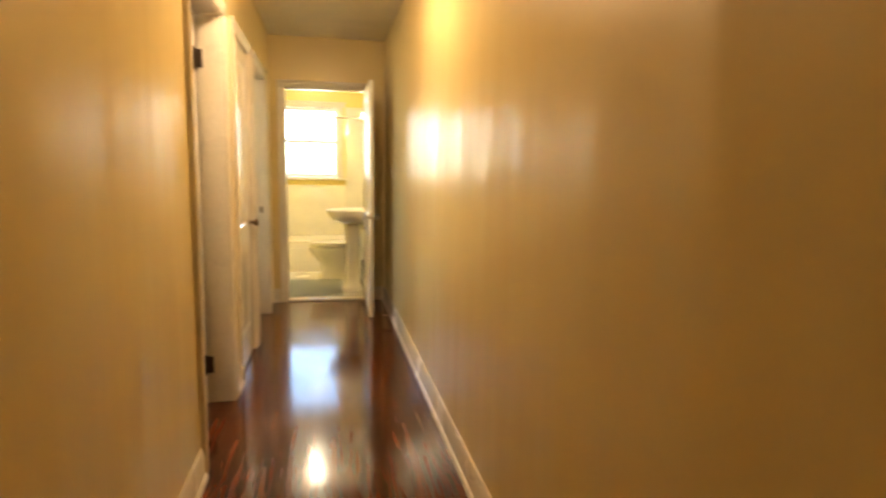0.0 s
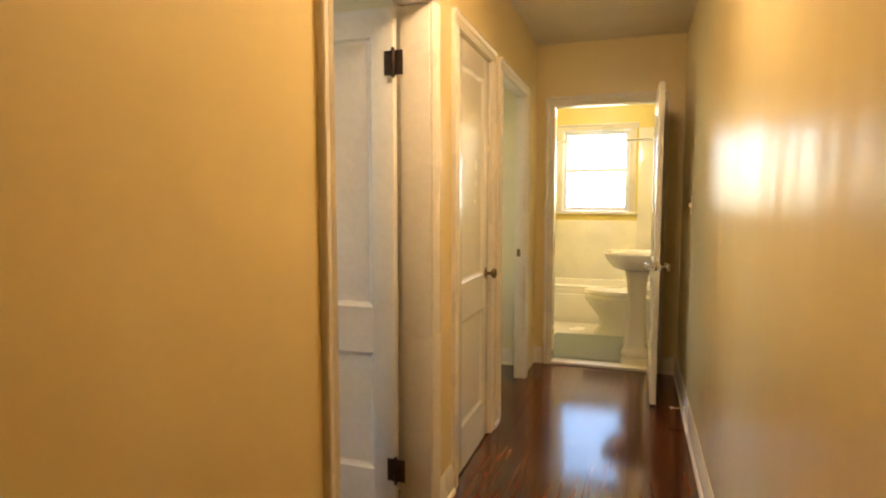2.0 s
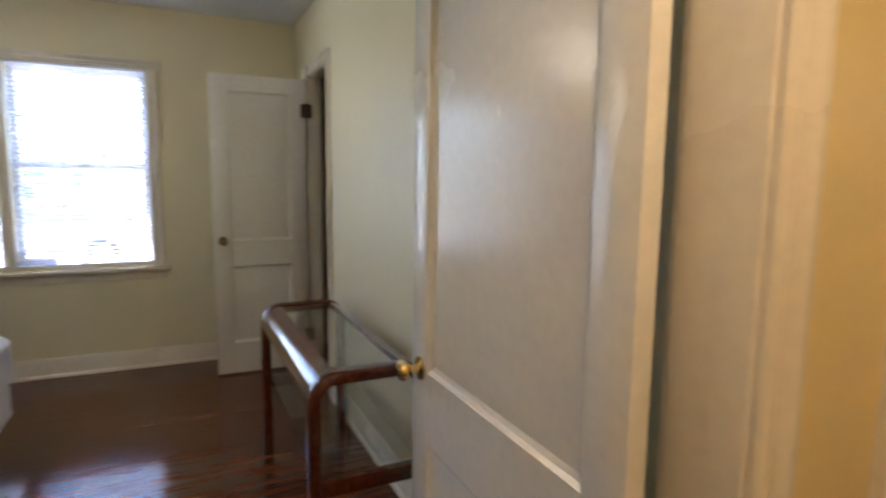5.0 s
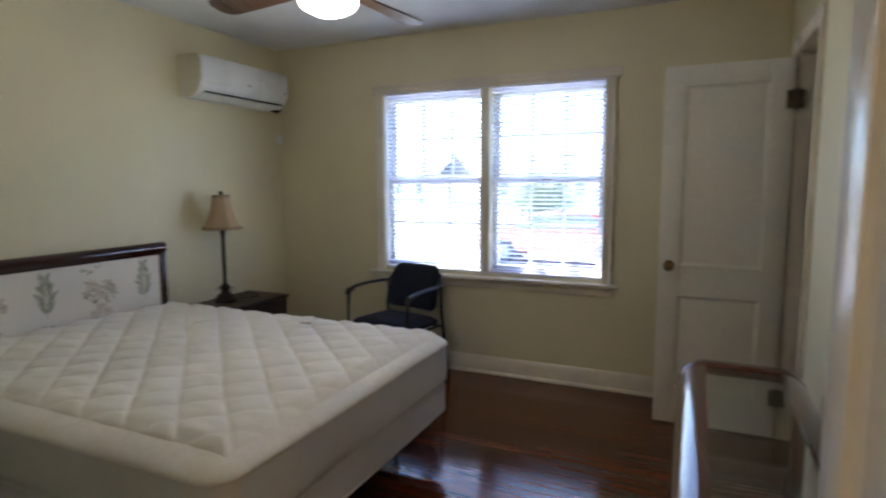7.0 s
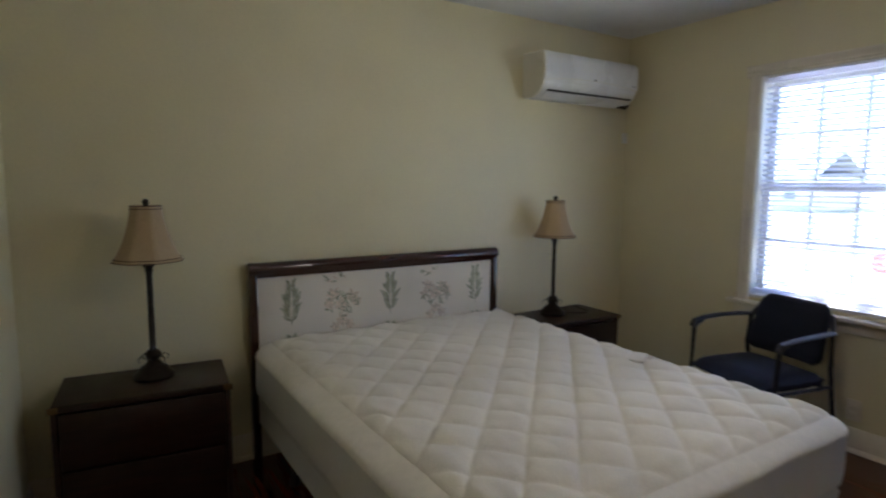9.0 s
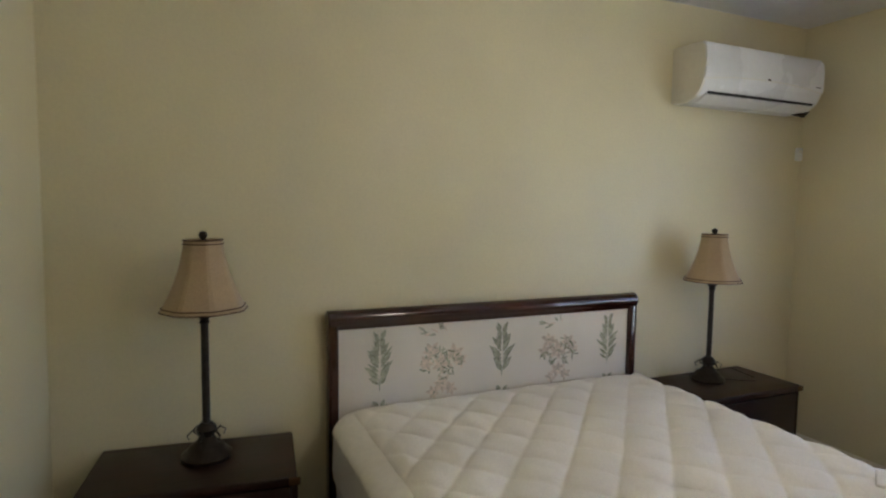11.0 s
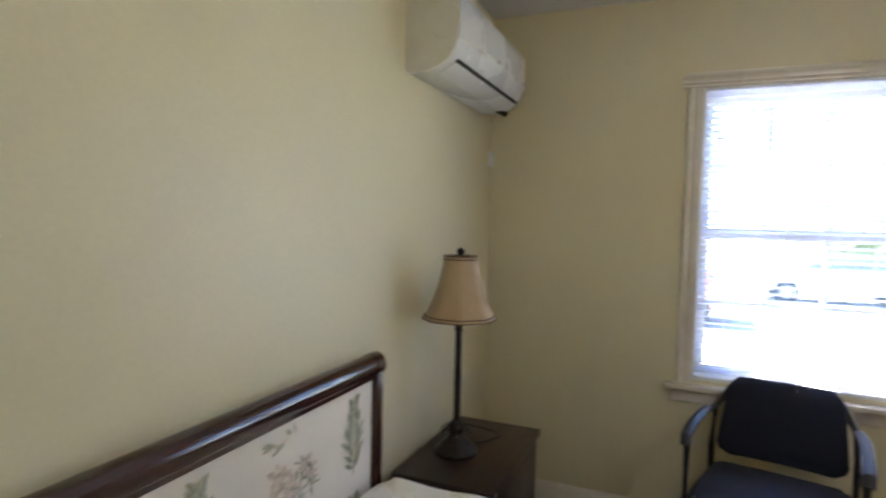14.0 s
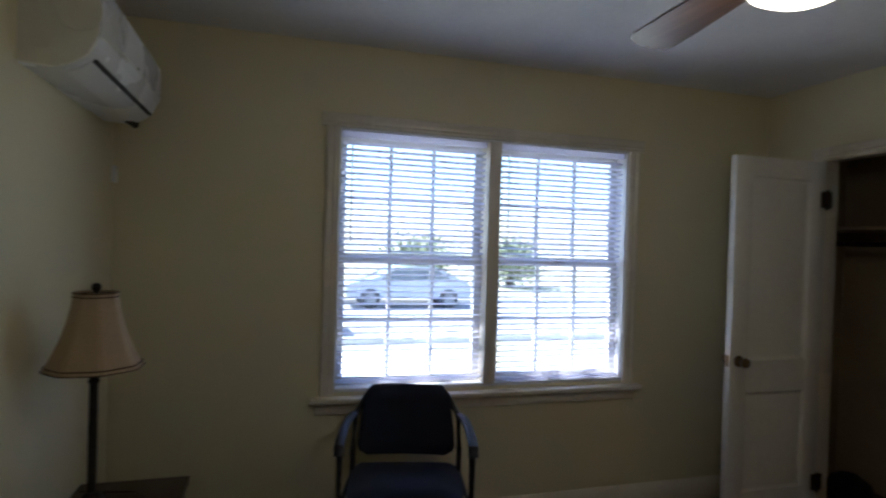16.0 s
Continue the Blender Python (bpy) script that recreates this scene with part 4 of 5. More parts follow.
def frond(cx, z0, z1):
    """A printed upright sprig: slender leaves in pairs that fan out from one stem."""
    n = 12
    print_leaf(darks, cx, z0 - 0.03, 0.07, 0.004, radians(88))
    for k in range(n):
        f = k / (n - 1)
        z = z0 + (z1 - z0) * f
        reach = 0.078 * (0.55 + 0.45 * math.sin(math.pi * min(1, f * 1.15 + 0.1)))
        for s in (-1, 1):
            a = radians(90 - s * (rnd.uniform(30, 60) * (1 - 0.30 * f)))
            print_leaf(leafs, cx + s * 0.003, z, reach * rnd.uniform(0.75, 1.1), rnd.uniform(0.016, 0.024), a)
            if rnd.random() < 0.7:
                print_leaf(darks, cx + s * rnd.uniform(0.002, 0.012), z + 0.004, reach * rnd.uniform(0.5, 0.95), 0.0045, a + rnd.uniform(-0.2, 0.2))


def blossom(x, z, size):
    """One printed lily: pointed pale petals with thin dark outlines and a small heart."""
    turn = rnd.uniform(0, 1)
    for k in range(6):
        a = turn + k * math.pi / 3 + rnd.uniform(-0.2, 0.2)
        q = size * rnd.uniform(0.75, 1.1)
        print_leaf(petals, x, z, q, size * 0.5, a)
        print_leaf(leafs if k % 2 else darks, x + 0.3 * q * math.cos(a), z + 0.3 * q * math.sin(a), q * 0.5, 0.0020, a + 0.12)
    for k in range(3):
        print_leaf(darks, x, z, size * 0.3, 0.003, rnd.uniform(0, 6.28))


def bouquet(cx):
    for x, z, q in ((-0.055, 0.800, 0.05), (0.05, 0.815, 0.046), (0.0, 0.765, 0.052), (0.075, 0.765, 0.040), (-0.085, 0.765, 0.036), (0.0, 0.675, 0.045), (0.04, 0.640, 0.035), (-0.04, 0.65, 0.035)):
        blossom(cx + x, z, q)
    for k in range(46):
        a, q = rnd.uniform(0, 6.28), rnd.random() ** 0.5
        print_leaf(leafs if rnd.random() < 0.6 else darks, cx + 0.10 * q * math.cos(a), 0.765 + 0.062 * q * math.sin(a), rnd.uniform(0.018, 0.042), rnd.uniform(0.005, 0.010), rnd.uniform(0, 6.28))
    for k in range(12):
        print_leaf(leafs if k % 2 else darks, cx - 0.03 + 0.012 * rnd.random(), 0.70 + 0.008 * k, rnd.uniform(0.02, 0.045), 0.007, rnd.uniform(-0.6, 3.7))
    for k in range(9):
        print_leaf((petals, leafs, leafs)[k % 3], cx - 0.02 + 0.012 * k, 0.893 + 0.010 * math.sin(k), rnd.uniform(0.025, 0.05), rnd.uniform(0.007, 0.014), rnd.uniform(-0.5, 0.6) + (1.2 if k < 3 else 0))


for cx in (0.555, -0.008, -0.59):
    frond(cx, 0.70, 0.885)
    frond(cx, 0.50, 0.60)
for cx in (0.28, -0.305):
    bouquet(cx)
for nm, b, m in (("leaf_print", leafs, M_LEAF), ("dark_leaf_print", darks, M_LEAF2), ("petal_print", petals, M_PETAL)):
    tagged(part(nm, b, m, panel_ob, "faded printed floral pattern", smooth=0), kind="stuff")
for s in (-1, 1):
    box_part("side_rail", (s * 0.70 - 0.015, s * 0.70 + 0.015, 0.02, 1.97, 0.165, 0.195), M_BLACK, frame_, 0.003, "black metal bed rail")
box_part("cross_rail", (-0.69, 0.69, 1.60, 1.63, 0.150, 0.163), M_BLACK, frame_, 0.002, "black metal cross rail")
for x in (-0.66, 0.66):
    for y in (0.35, 1.75):
        bm = bmesh.new()
        lathe(bm, [(0.022, 0.0), (0.026, 0.01), (0.020, 0.05), (0.014, 0.06), (0.014, 0.164)], 14, (x, y, 0))
        part("leg", bm, M_BLACK, frame_, "black bed leg")


def bedding_box(name, label, category, x0, x1, y0, y1, z0, z1, bevel, seams):
    """A fabric block whose top and bottom edges carry a sewn cord."""
    th = thing(name, label, category)
    bm = bmesh.new()
    box(bm, x0, x1, y0, y1, z0, z1, bevel=bevel, seg=5)
    part("cover", bm, M_COVER, th, smooth=50)
    r = min(0.06, bevel * 1.0)
    for z in seams:
        bm, loop = bmesh.new(), []
        for cx, cy, a0 in ((x1 - r, y1 - r, 0), (x0 + r, y1 - r, 90), (x0 + r, y0 + r, 180), (x1 - r, y0 + r, 270)):
            loop += [(cx + r * math.cos(radians(a0 + 15 * k)), cy + r * math.sin(radians(a0 + 15 * k)), z) for k in range(7)]
        tube(bm, loop + loop[:1], 0.0035, 6)
        part("piping", bm, M_COVER, th)
    return th


bedding_box("box_spring", "off-white fabric box spring under the mattress", "box spring", BX0 + 0.015, BX1 - 0.015, BY0 + 0.01, BY1 - 0.012, 0.197, 0.372, 0.03, (0.226, 0.343))
mattress = bedding_box("mattress", "queen mattress in a greyish white cover, unmade", "mattress", BX0 + 0.02, BX1 - 0.02, BY0 + 0.012, BY1 - 0.02, 0.374, 0.604, 0.062, (0.412,))

pad = thing("mattress_pad", "cream diamond-quilted mattress pad lying on the bed", "mattress pad")
bm = bmesh.new()


def rounded(x0, x1, y0, y1, r, z, n=8, m=26):
    """A loop round a rectangle with soft corners, with points along its sides too."""
    arcs = []
    for cx, cy, a0 in ((x1 - r, y1 - r, 0), (x0 + r, y1 - r, 90), (x0 + r, y0 + r, 180), (x1 - r, y0 + r, 270)):
        arcs.append([(cx + r * math.cos(radians(a0 + 90 * k / n)), cy + r * math.sin(radians(a0 + 90 * k / n))) for k in range(n + 1)])
    out = []
    for i, arc in enumerate(arcs):
        p, q = arc[-1], arcs[(i + 1) % 4][0]
        out += arc + [(p[0] + (q[0] - p[0]) * k / m, p[1] + (q[1] - p[1]) * k / m) for k in range(1, m)]
    return [bm.verts.new((x, y, z)) for x, y in out]


def pad_rings(levels):
    rings = []
    for d, z, slack in levels:
        loop = rounded(BX0 - d, BX1 + d, BY0 + 0.004, BY1 + d, max(0.03, 0.085 + d), z)
        for v in loop:
            v.co.x += slack * noise.noise((v.co.x * 5, v.co.y * 5, z * 3))
            v.co.y += slack * noise.noise((v.co.x * 5, v.co.y * 5, z * 3 + 9))
        rings.append(loop)
    for p, q in zip(rings, rings[1:]):
        for k in range(len(p)):
            bm.faces.new((p[k], p[(k + 1) % len(p)], q[(k + 1) % len(p)], q[k]))
    return rings


pad_rings([(-0.012, 0.384, 0.004), (0.003, 0.390, 0.006), (0.007, 0.43, 0.009), (0.007, 0.48, 0.008), (0.007, 0.53, 0.005), (0.006, 0.568, 0.003)])
part("skirt", bm, M_COVER, pad, "greyish white fitted cloth skirt", smooth=60)
bm = bmesh.new()
rings = pad_rings([(0.003, 0.563, 0.003), (0.0105, 0.566, 0.003), (0.0115, 0.573, 0.003), (0.0065, 0.582, 0.002), (-0.004, 0.592, 0.002), (-0.020, 0.601, 0.001), (-0.045, 0.609, 0), (-0.08, 0.6155, 0), (-0.14, 0.621, 0)])
bm.faces.new(rings[-1])
part("border", bm, M_BORDER, pad, "plain off-white cloth border", smooth=60)
bm = bmesh.new()
q0x, q1x, q0y, q1y = BX0 + 0.05, BX1 - 0.078, BY0 + 0.025, BY1 - 0.052
NX, NY, P = 170, 220, 0.205
noise.seed_set(3)
grid = []
for i in range(NX + 1):
    col = []
    for j in range(NY + 1):
        u, w = i / NX, j / NY
        x, y = q0x + (q1x - q0x) * u, q0y + (q1y - q0y) * w
        wob = 0.010 * noise.noise((x * 3, y * 3, 0.3))
        a, b = (x + y * 0.94 + wob) / P, (x - y * 0.94 + wob) / P
        h = (abs(math.sin(math.pi * a)) * abs(math.sin(math.pi * b))) ** 0.32
        edge = min(1, 30 * min(u, 1 - u), 40 * min(w, 1 - w))
        z = 0.6215 - 0.011 * (1 - edge) + edge ** 0.5 * (0.003 + 0.025 * h) + 0.0085 * noise.noise((x * 15, y * 9, 1.0)) * h * edge + 0.004 * noise.noise((x * 1.3, y * 1.3, 4.0)) * edge
        col.append(bm.verts.new((x, y, z)))
    grid.append(col)
for i in range(NX):
    for j in range(NY):
        bm.faces.new((grid[i][j], grid[i + 1][j], grid[i + 1][j + 1], grid[i][j + 1]))
part("quilting", bm, M_QUILT, pad, "puffy diamond-stitched cotton top", smooth=60)

bm = bmesh.new()
box(bm, -0.065, 0.065, -0.032, 0.032, 0.0, 0.014, bevel=0.006, seg=3)
solid("fabric_tag", bm, M_BORDER, "small folded beige cloth tag on the mattress pad", "tag", m=pose(-2.43, 1.545, 0.643, 0, 0, 30))

# ---- nightstands and lamps ----


def nightstand(m, label):
    """A low two-drawer chest; its back at y = 0, front at y = 0.36."""
    th = thing("nightstand", label, "nightstand", m, group="nightstands beside the bed")
    W, D, H = 0.31, 0.36, 0.562
    box_part("top", (-W - 0.008, W + 0.008, 0, D + 0.010, H - 0.030, H), M_STAND, th, 0.006)
    for s in (-1, 1):
        box_part("side_panel", (s * W - 0.010, s * W + 0.010, 0.005, D - 0.004, 0.0, H - 0.031), M_STAND, th, 0.003)
    box_part("back_panel", (-W + 0.011, W - 0.011, 0.006, 0.014, 0.05, H - 0.031), M_STAND, th, 0.001)
    box_part("base", (-W + 0.011, W - 0.011, 0.02, D - 0.02, 0.0, 0.055), M_STAND, th, 0.003)
    for z0, z1 in ((0.065, 0.288), (0.298, 0.522)):
        box_part("drawer", (-W + 0.014, W - 0.014, 0.03, D, z0, z1), M_STAND, th, 0.004)
    for s in (-1, 1):
        bm = bmesh.new()
        box(bm, s * W - 0.018, s * W + 0.018, D + 0.0085, D + 0.0115, H - 0.029, H - 0.004, bevel=0.001)
        part("corner_mount", bm, M_OLDBRASS, th, "small brass corner mount")
    return th


nightstand(pose(-0.606, 0.300, 0, 0, 0, -6), "dark mahogany two-drawer nightstand beside the bed")
nightstand(pose(-3.025, 0.295, 0, 0, 0, 0), "dark mahogany two-drawer nightstand near the corner")


def table_lamp(m, label):
    th = thing("table_lamp", label, "lamp", m, group="bedside table lamps")
    bm = bmesh.new()
    lathe(bm, [(0.078, 0.0), (0.080, 0.012), (0.072, 0.022), (0.060, 0.030), (0.052, 0.045), (0.034, 0.055), (0.022, 0.075), (0.028, 0.090), (0.033, 0.100), (0.026, 0.112), (0.017, 0.122)], 24, lobes=10, lobe=0.05)
    part("base", bm, M_BRONZE, th, "dark bronze leafed base")
    for k in range(6):
        a = k * math.pi / 3
        c, s = math.cos(a), math.sin(a)
        bm = bmesh.new()
        tube(bm, [(0.020 * c, 0.020 * s, 0.075), (0.045 * c, 0.045 * s, 0.10), (0.062 * c, 0.062 * s, 0.085), (0.056 * c, 0.056 * s, 0.070)], 0.0045, 6, 0.5)
        part("scroll_leaf", bm, M_BRONZE, th)
    bm = bmesh.new()
    lathe(bm, [(0.013, 0.118), (0.018, 0.126), (0.012, 0.136), (0.0125, 0.30), (0.0115, 0.485), (0.017, 0.492), (0.012, 0.50), (0.020, 0.510), (0.024, 0.516), (0.010, 0.522)], 16, lobes=8, lobe=0.06)
    part("stem", bm, M_BRONZE, th, "dark bronze fluted stem")
    bm = bmesh.new()
    lathe(bm, [(0.010, 0.52), (0.014, 0.53), (0.014, 0.575), (0.004, 0.58), (0.004, 0.772)], 12)
    part("socket", bm, M_BRONZE, th)
    def facet(a):
        """Eight nearly flat cloth panels, meeting at soft ribs."""
        return 0.25 + 0.75 * math.cos(math.pi / 8) / math.cos(a % (math.pi / 4) - math.pi / 8)
    bm = bmesh.new()
    prof = []
    for k in range(13):
        u = k / 12
        prof.append((0.061 + (0.139 - 0.061) * (0.34 * (1 - u) + 0.66 * (1 - u) ** 2.1), 0.534 + 0.234 * u))
    outer = prof
    inner = [(r - 0.003, z) for r, z in reversed(prof)]
    ring = outer + inner
    seg = 48
    loops = []
    for r, z in ring:
        loop = []
        for k in range(seg):
            a = 2 * math.pi * (k + 0.5) / seg
            q = r * facet(a)
            loop.append(bm.verts.new((q * math.cos(a), q * math.sin(a), z)))
        loops.append(loop)
    for p, q in zip(loops, loops[1:] + loops[:1]):
        for k in range(seg):
            bm.faces.new((p[k], p[(k + 1) % seg], q[(k + 1) % seg], q[k]))
    shade = part("shade", bm, M_SHADE, th, "tan bell-shaped panelled cloth shade", smooth=14)
    for z, r in ((0.535, 0.1405), (0.547, 0.1345), (0.767, 0.0630), (0.755, 0.0640)):
        bm = bmesh.new()
        tube(bm, [(r * facet(a) * math.cos(a), r * facet(a) * math.sin(a), z) for a in (2 * math.pi * (k + 0.5) / 48 for k in range(49))], 0.0022, 6)
        part("braid", bm, M_BRAID, shade, "dark brown braid edging")
    bm = bmesh.new()
    for a in (0, 2.094, 4.189):
        tube(bm, [(0.004 * math.cos(a), 0.004 * math.sin(a), 0.768), (0.057 * math.cos(a), 0.057 * math.sin(a), 0.762)], 0.0016, 6)
    part("spider", bm, M_BRONZE, th)
    bm = bmesh.new()
    lathe(bm, [(0.006, 0.766), (0.008, 0.771), (0.013, 0.777), (0.0145, 0.785), (0.010, 0.794), (0.003, 0.797)], 16)
    part("finial", bm, M_BRONZE, th, "dark round finial")
    for piece in th.children:
        if not piece.name.startswith(("base", "scroll_leaf")):
            piece.location.z -= 0.027
    return th


table_lamp(pose(-0.622, 0.448, 0.562, 0, 0, 10), "bedside lamp with tan bell shade and bronze stem")
table_lamp(pose(-2.964, 0.433, 0.562, 0, 0, 22), "bedside lamp with tan bell shade near the corner")
bm = bmesh.new()
tube(bm, [(-3.035, 0.45, 0.5665), (-3.10, 0.50, 0.5665), (-3.17, 0.54, 0.5665), (-3.22, 0.50, 0.5665), (-3.24, 0.40, 0.5665), (-3.26, 0.32, 0.5665)], 0.003, 6)
solid("lamp_cord", bm, M_BLACK, "thin dark lamp cord lying on the nightstand", "cord")

# ---- wall unit, thermostat, chair ----
ac = thing("air_conditioner", "white wall-mounted split air conditioner below the ceiling", "air conditioner", pose(-3.235, 0.265, 1.95))
L = 0.425
shape = [(0.0, 0.0), (0.09, -0.005), (0.135, 0.010), (0.172, 0.036), (0.193, 0.075), (0.200, 0.115), (0.200, 0.20), (0.196, 0.245), (0.180, 0.264), (0.155, 0.272), (0.0, 0.275)]
bm = bmesh.new()
prism(bm, shape, -L + 0.014, L - 0.014, "X")
part("body", bm, M_AC, ac, smooth=50)
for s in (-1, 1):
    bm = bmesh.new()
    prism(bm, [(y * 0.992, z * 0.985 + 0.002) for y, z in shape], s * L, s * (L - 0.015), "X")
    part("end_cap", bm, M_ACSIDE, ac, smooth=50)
bm = bmesh.new()
prism(bm, [(0.1945, 0.086), (0.205, 0.100), (0.2075, 0.13), (0.2075, 0.205), (0.203, 0.243), (0.186, 0.268), (0.180, 0.266), (0.196, 0.24), (0.199, 0.115)], -L + 0.002, L - 0.002, "X")
part("front_panel", bm, M_AC, ac, "glossy white front panel", smooth=50)
# no recess is cut: the slot's inner shade is put into a dark strip
bm = bmesh.new()
prism(bm, [(0.1700, 0.0310), (0.1785, 0.0405), (0.1822, 0.0405), (0.1735, 0.0300)], -L + 0.04, L - 0.05, "X")
part("air_slot", bm, M_VENT, ac, "dark strip standing in for the shaded air slot", smooth=0)
bm = bmesh.new()
prism(bm, [(0.105, 0.001), (0.140, 0.014), (0.166, 0.030), (0.170, 0.027), (0.142, 0.007), (0.106, -0.006)], -L + 0.035, L - 0.045, "X")
part("louvre", bm, M_AC, ac, "curved white louvre flap", smooth=50)
bm = bmesh.new()
box(bm, -0.018, 0.002, 0.2076, 0.2082, 0.120, 0.128)
box(bm, -0.40, -0.365, 0.2076, 0.2082, 0.117, 0.121)
part("badge", bm, M_HINGE, ac, "small grey badge marks", smooth=0)
bm = bmesh.new()
nu, nv = 44, 18
cols = []
for i in range(nu + 1):
    x = L - 0.262 + 0.262 * i / nu
    col = []
    for j in range(nv + 1):
        z = 0.092 + 0.150 * j / nv
        fold = abs(noise.noise(((x + z) * 18, (x - z) * 75, 2.0)))
        col.append(bm.verts.new((x, 0.2092 + 0.009 * fold, z)))
    cols.append(col)
for i in range(nu):
    for j in range(nv):
        bm.faces.new((cols[i][j], cols[i + 1][j], cols[i + 1][j + 1], cols[i][j + 1]))
film = part("protective_film", bm, M_FILM, ac, "crinkled clear protective film", smooth=60)
film.visible_shadow = False
bm = bmesh.new()
tube(bm, [(-0.35, 0.10, 0.004), (-0.405, 0.115, -0.006), (-0.434, 0.11, 0.012), (-0.443, 0.08, 0.030), (-0.443, 0.0, 0.035)], 0.016, 10)
part("pipe", bm, M_BRONZE, ac, "dark drain pipe")
bm = bmesh.new()
box(bm, L, L + 0.002, 0.035, 0.075, 0.045, 0.075, bevel=0.0008)
part("cover_plate", bm, M_ACSIDE, ac)

# raised line in the darker side colour stands in for the panel gap's shade
bm = bmesh.new()
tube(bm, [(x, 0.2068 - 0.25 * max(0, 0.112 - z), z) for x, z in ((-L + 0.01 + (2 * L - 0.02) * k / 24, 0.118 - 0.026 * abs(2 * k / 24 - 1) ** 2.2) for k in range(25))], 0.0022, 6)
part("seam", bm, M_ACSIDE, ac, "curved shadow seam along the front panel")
for x, z0, z1 in ((L + 0.0006, 0.10, 0.225),):
    bm = bmesh.new()
    lathe(bm, [(0.060, 0.0), (0.058, 0.003), (0.050, 0.004)], 28, (x, 0.150, 0.160), Matrix.Rotation(radians(90), 4, "Y"))
    part("side_dish", bm, M_ACSIDE, ac)

th = thing("thermostat", "small white plastic sensor box on the wall", "sensor", pose(-3.775, 0.265, 1.745))
bm = bmesh.new()
box(bm, -0.022, 0.022, 0, 0.020, -0.037, 0.037, bevel=0.005, seg=3)
part("body", bm, M_AC, th)
bm = bmesh.new()
box(bm, -0.012, 0.012, 0.020, 0.0215, 0.008, 0.024, bevel=0.0005)
part("display", bm, M_ACSIDE, th)

for m, label in ((pose(-3.80, 1.855, 0.225, 0, 0, -90), "window wall"),):
    so = thing("wall_outlet", "cream power outlet plate on the wall", "outlet", m)
    bm = bmesh.new()
    box(bm, -0.035, 0.035, 0.0, 0.005, -0.057, 0.057, bevel=0.002)
    part("plate", bm, M_TRIM, so)
    for z in (-0.02, 0.02):
        bm = bmesh.new()
        box(bm, -0.015, 0.015, 0.005, 0.0075, z - 0.013, z + 0.013, bevel=0.003)
        part("socket", bm, M_TRIM, so)

chair = thing("armchair", "black-framed office side chair with navy upholstery", "chair", pose(-3.40, 1.535, 0, 0, 0, -13))
bm = bmesh.new()
n = 14
top, low = [], []
for i in range(n + 1):
    for j in range(n + 1):
        u, w = 2 * i / n - 1, 2 * j / n - 1
        r = max(abs(u), abs(w))
        x, y = 0.0 + 0.225 * u * (1 - 0.08 * w * w), 0.25 * w * (1 - 0.06 * u * u)
        top.append(bm.verts.new((x, y, 0.428 + 0.036 * (1 - r ** 6) - (0.02 if u > 0.75 else 0) * (u - 0.75) * 4)))
        low.append(bm.verts.new((x * 0.97, y * 0.97, 0.398)))
for i in range(n):
    for j in range(n):
        k = i * (n + 1) + j
        bm.faces.new((top[k], top[k + n + 1], top[k + n + 2], top[k + 1]))
        bm.faces.new((low[k], low[k + 1], low[k + n + 2], low[k + n + 1]))
edge = [i * (n + 1) for i in range(n + 1)] + [n * (n + 1) + j for j in range(1, n + 1)] + [i * (n + 1) + n for i in range(n - 1, -1, -1)] + list(range(n - 1, 0, -1))
for a, b in zip(edge, edge[1:] + edge[:1]):
    bm.faces.new((top[a], top[b], low[b], low[a]))
part("seat", bm, M_NAVY, chair, "padded navy cloth seat", smooth=50)
bm = bmesh.new()
rows_ = []
for j in range(15):
    w = j / 14
    z = 0.485 + 0.310 * w
    half = 0.234 - 0.03 * w - 0.035 * max(0, (w - 0.82) / 0.18) ** 2 - 0.05 * max(0, (0.14 - w) / 0.14) ** 2
    xb = -0.205 - 0.085 * w
    loop = []
    for k in range(24):
        a = 2 * math.pi * k / 24
        c, s = math.cos(a), math.sin(a)
        y = half * abs(c) ** 0.35 * (1 if c > 0 else -1)
        thick = 0.026 * min(1, 6 * w + 0.25, 6 * (1 - w) + 0.25)
        loop.append(bm.verts.new((xb + thick * abs(s) ** 0.7 * (1 if s > 0 else -1) + 0.030 * (y / 0.22) ** 2, y, z)))
    rows_.append(loop)
for p, q in zip(rows_, rows_[1:]):
    for k in range(24):
        bm.faces.new((p[k], p[(k + 1) % 24], q[(k + 1) % 24], q[k]))
bm.faces.new(rows_[0][::-1])
bm.faces.new(rows_[-1])
part("backrest", bm, M_NAVY, chair, "curved padded navy backrest", smooth=60)
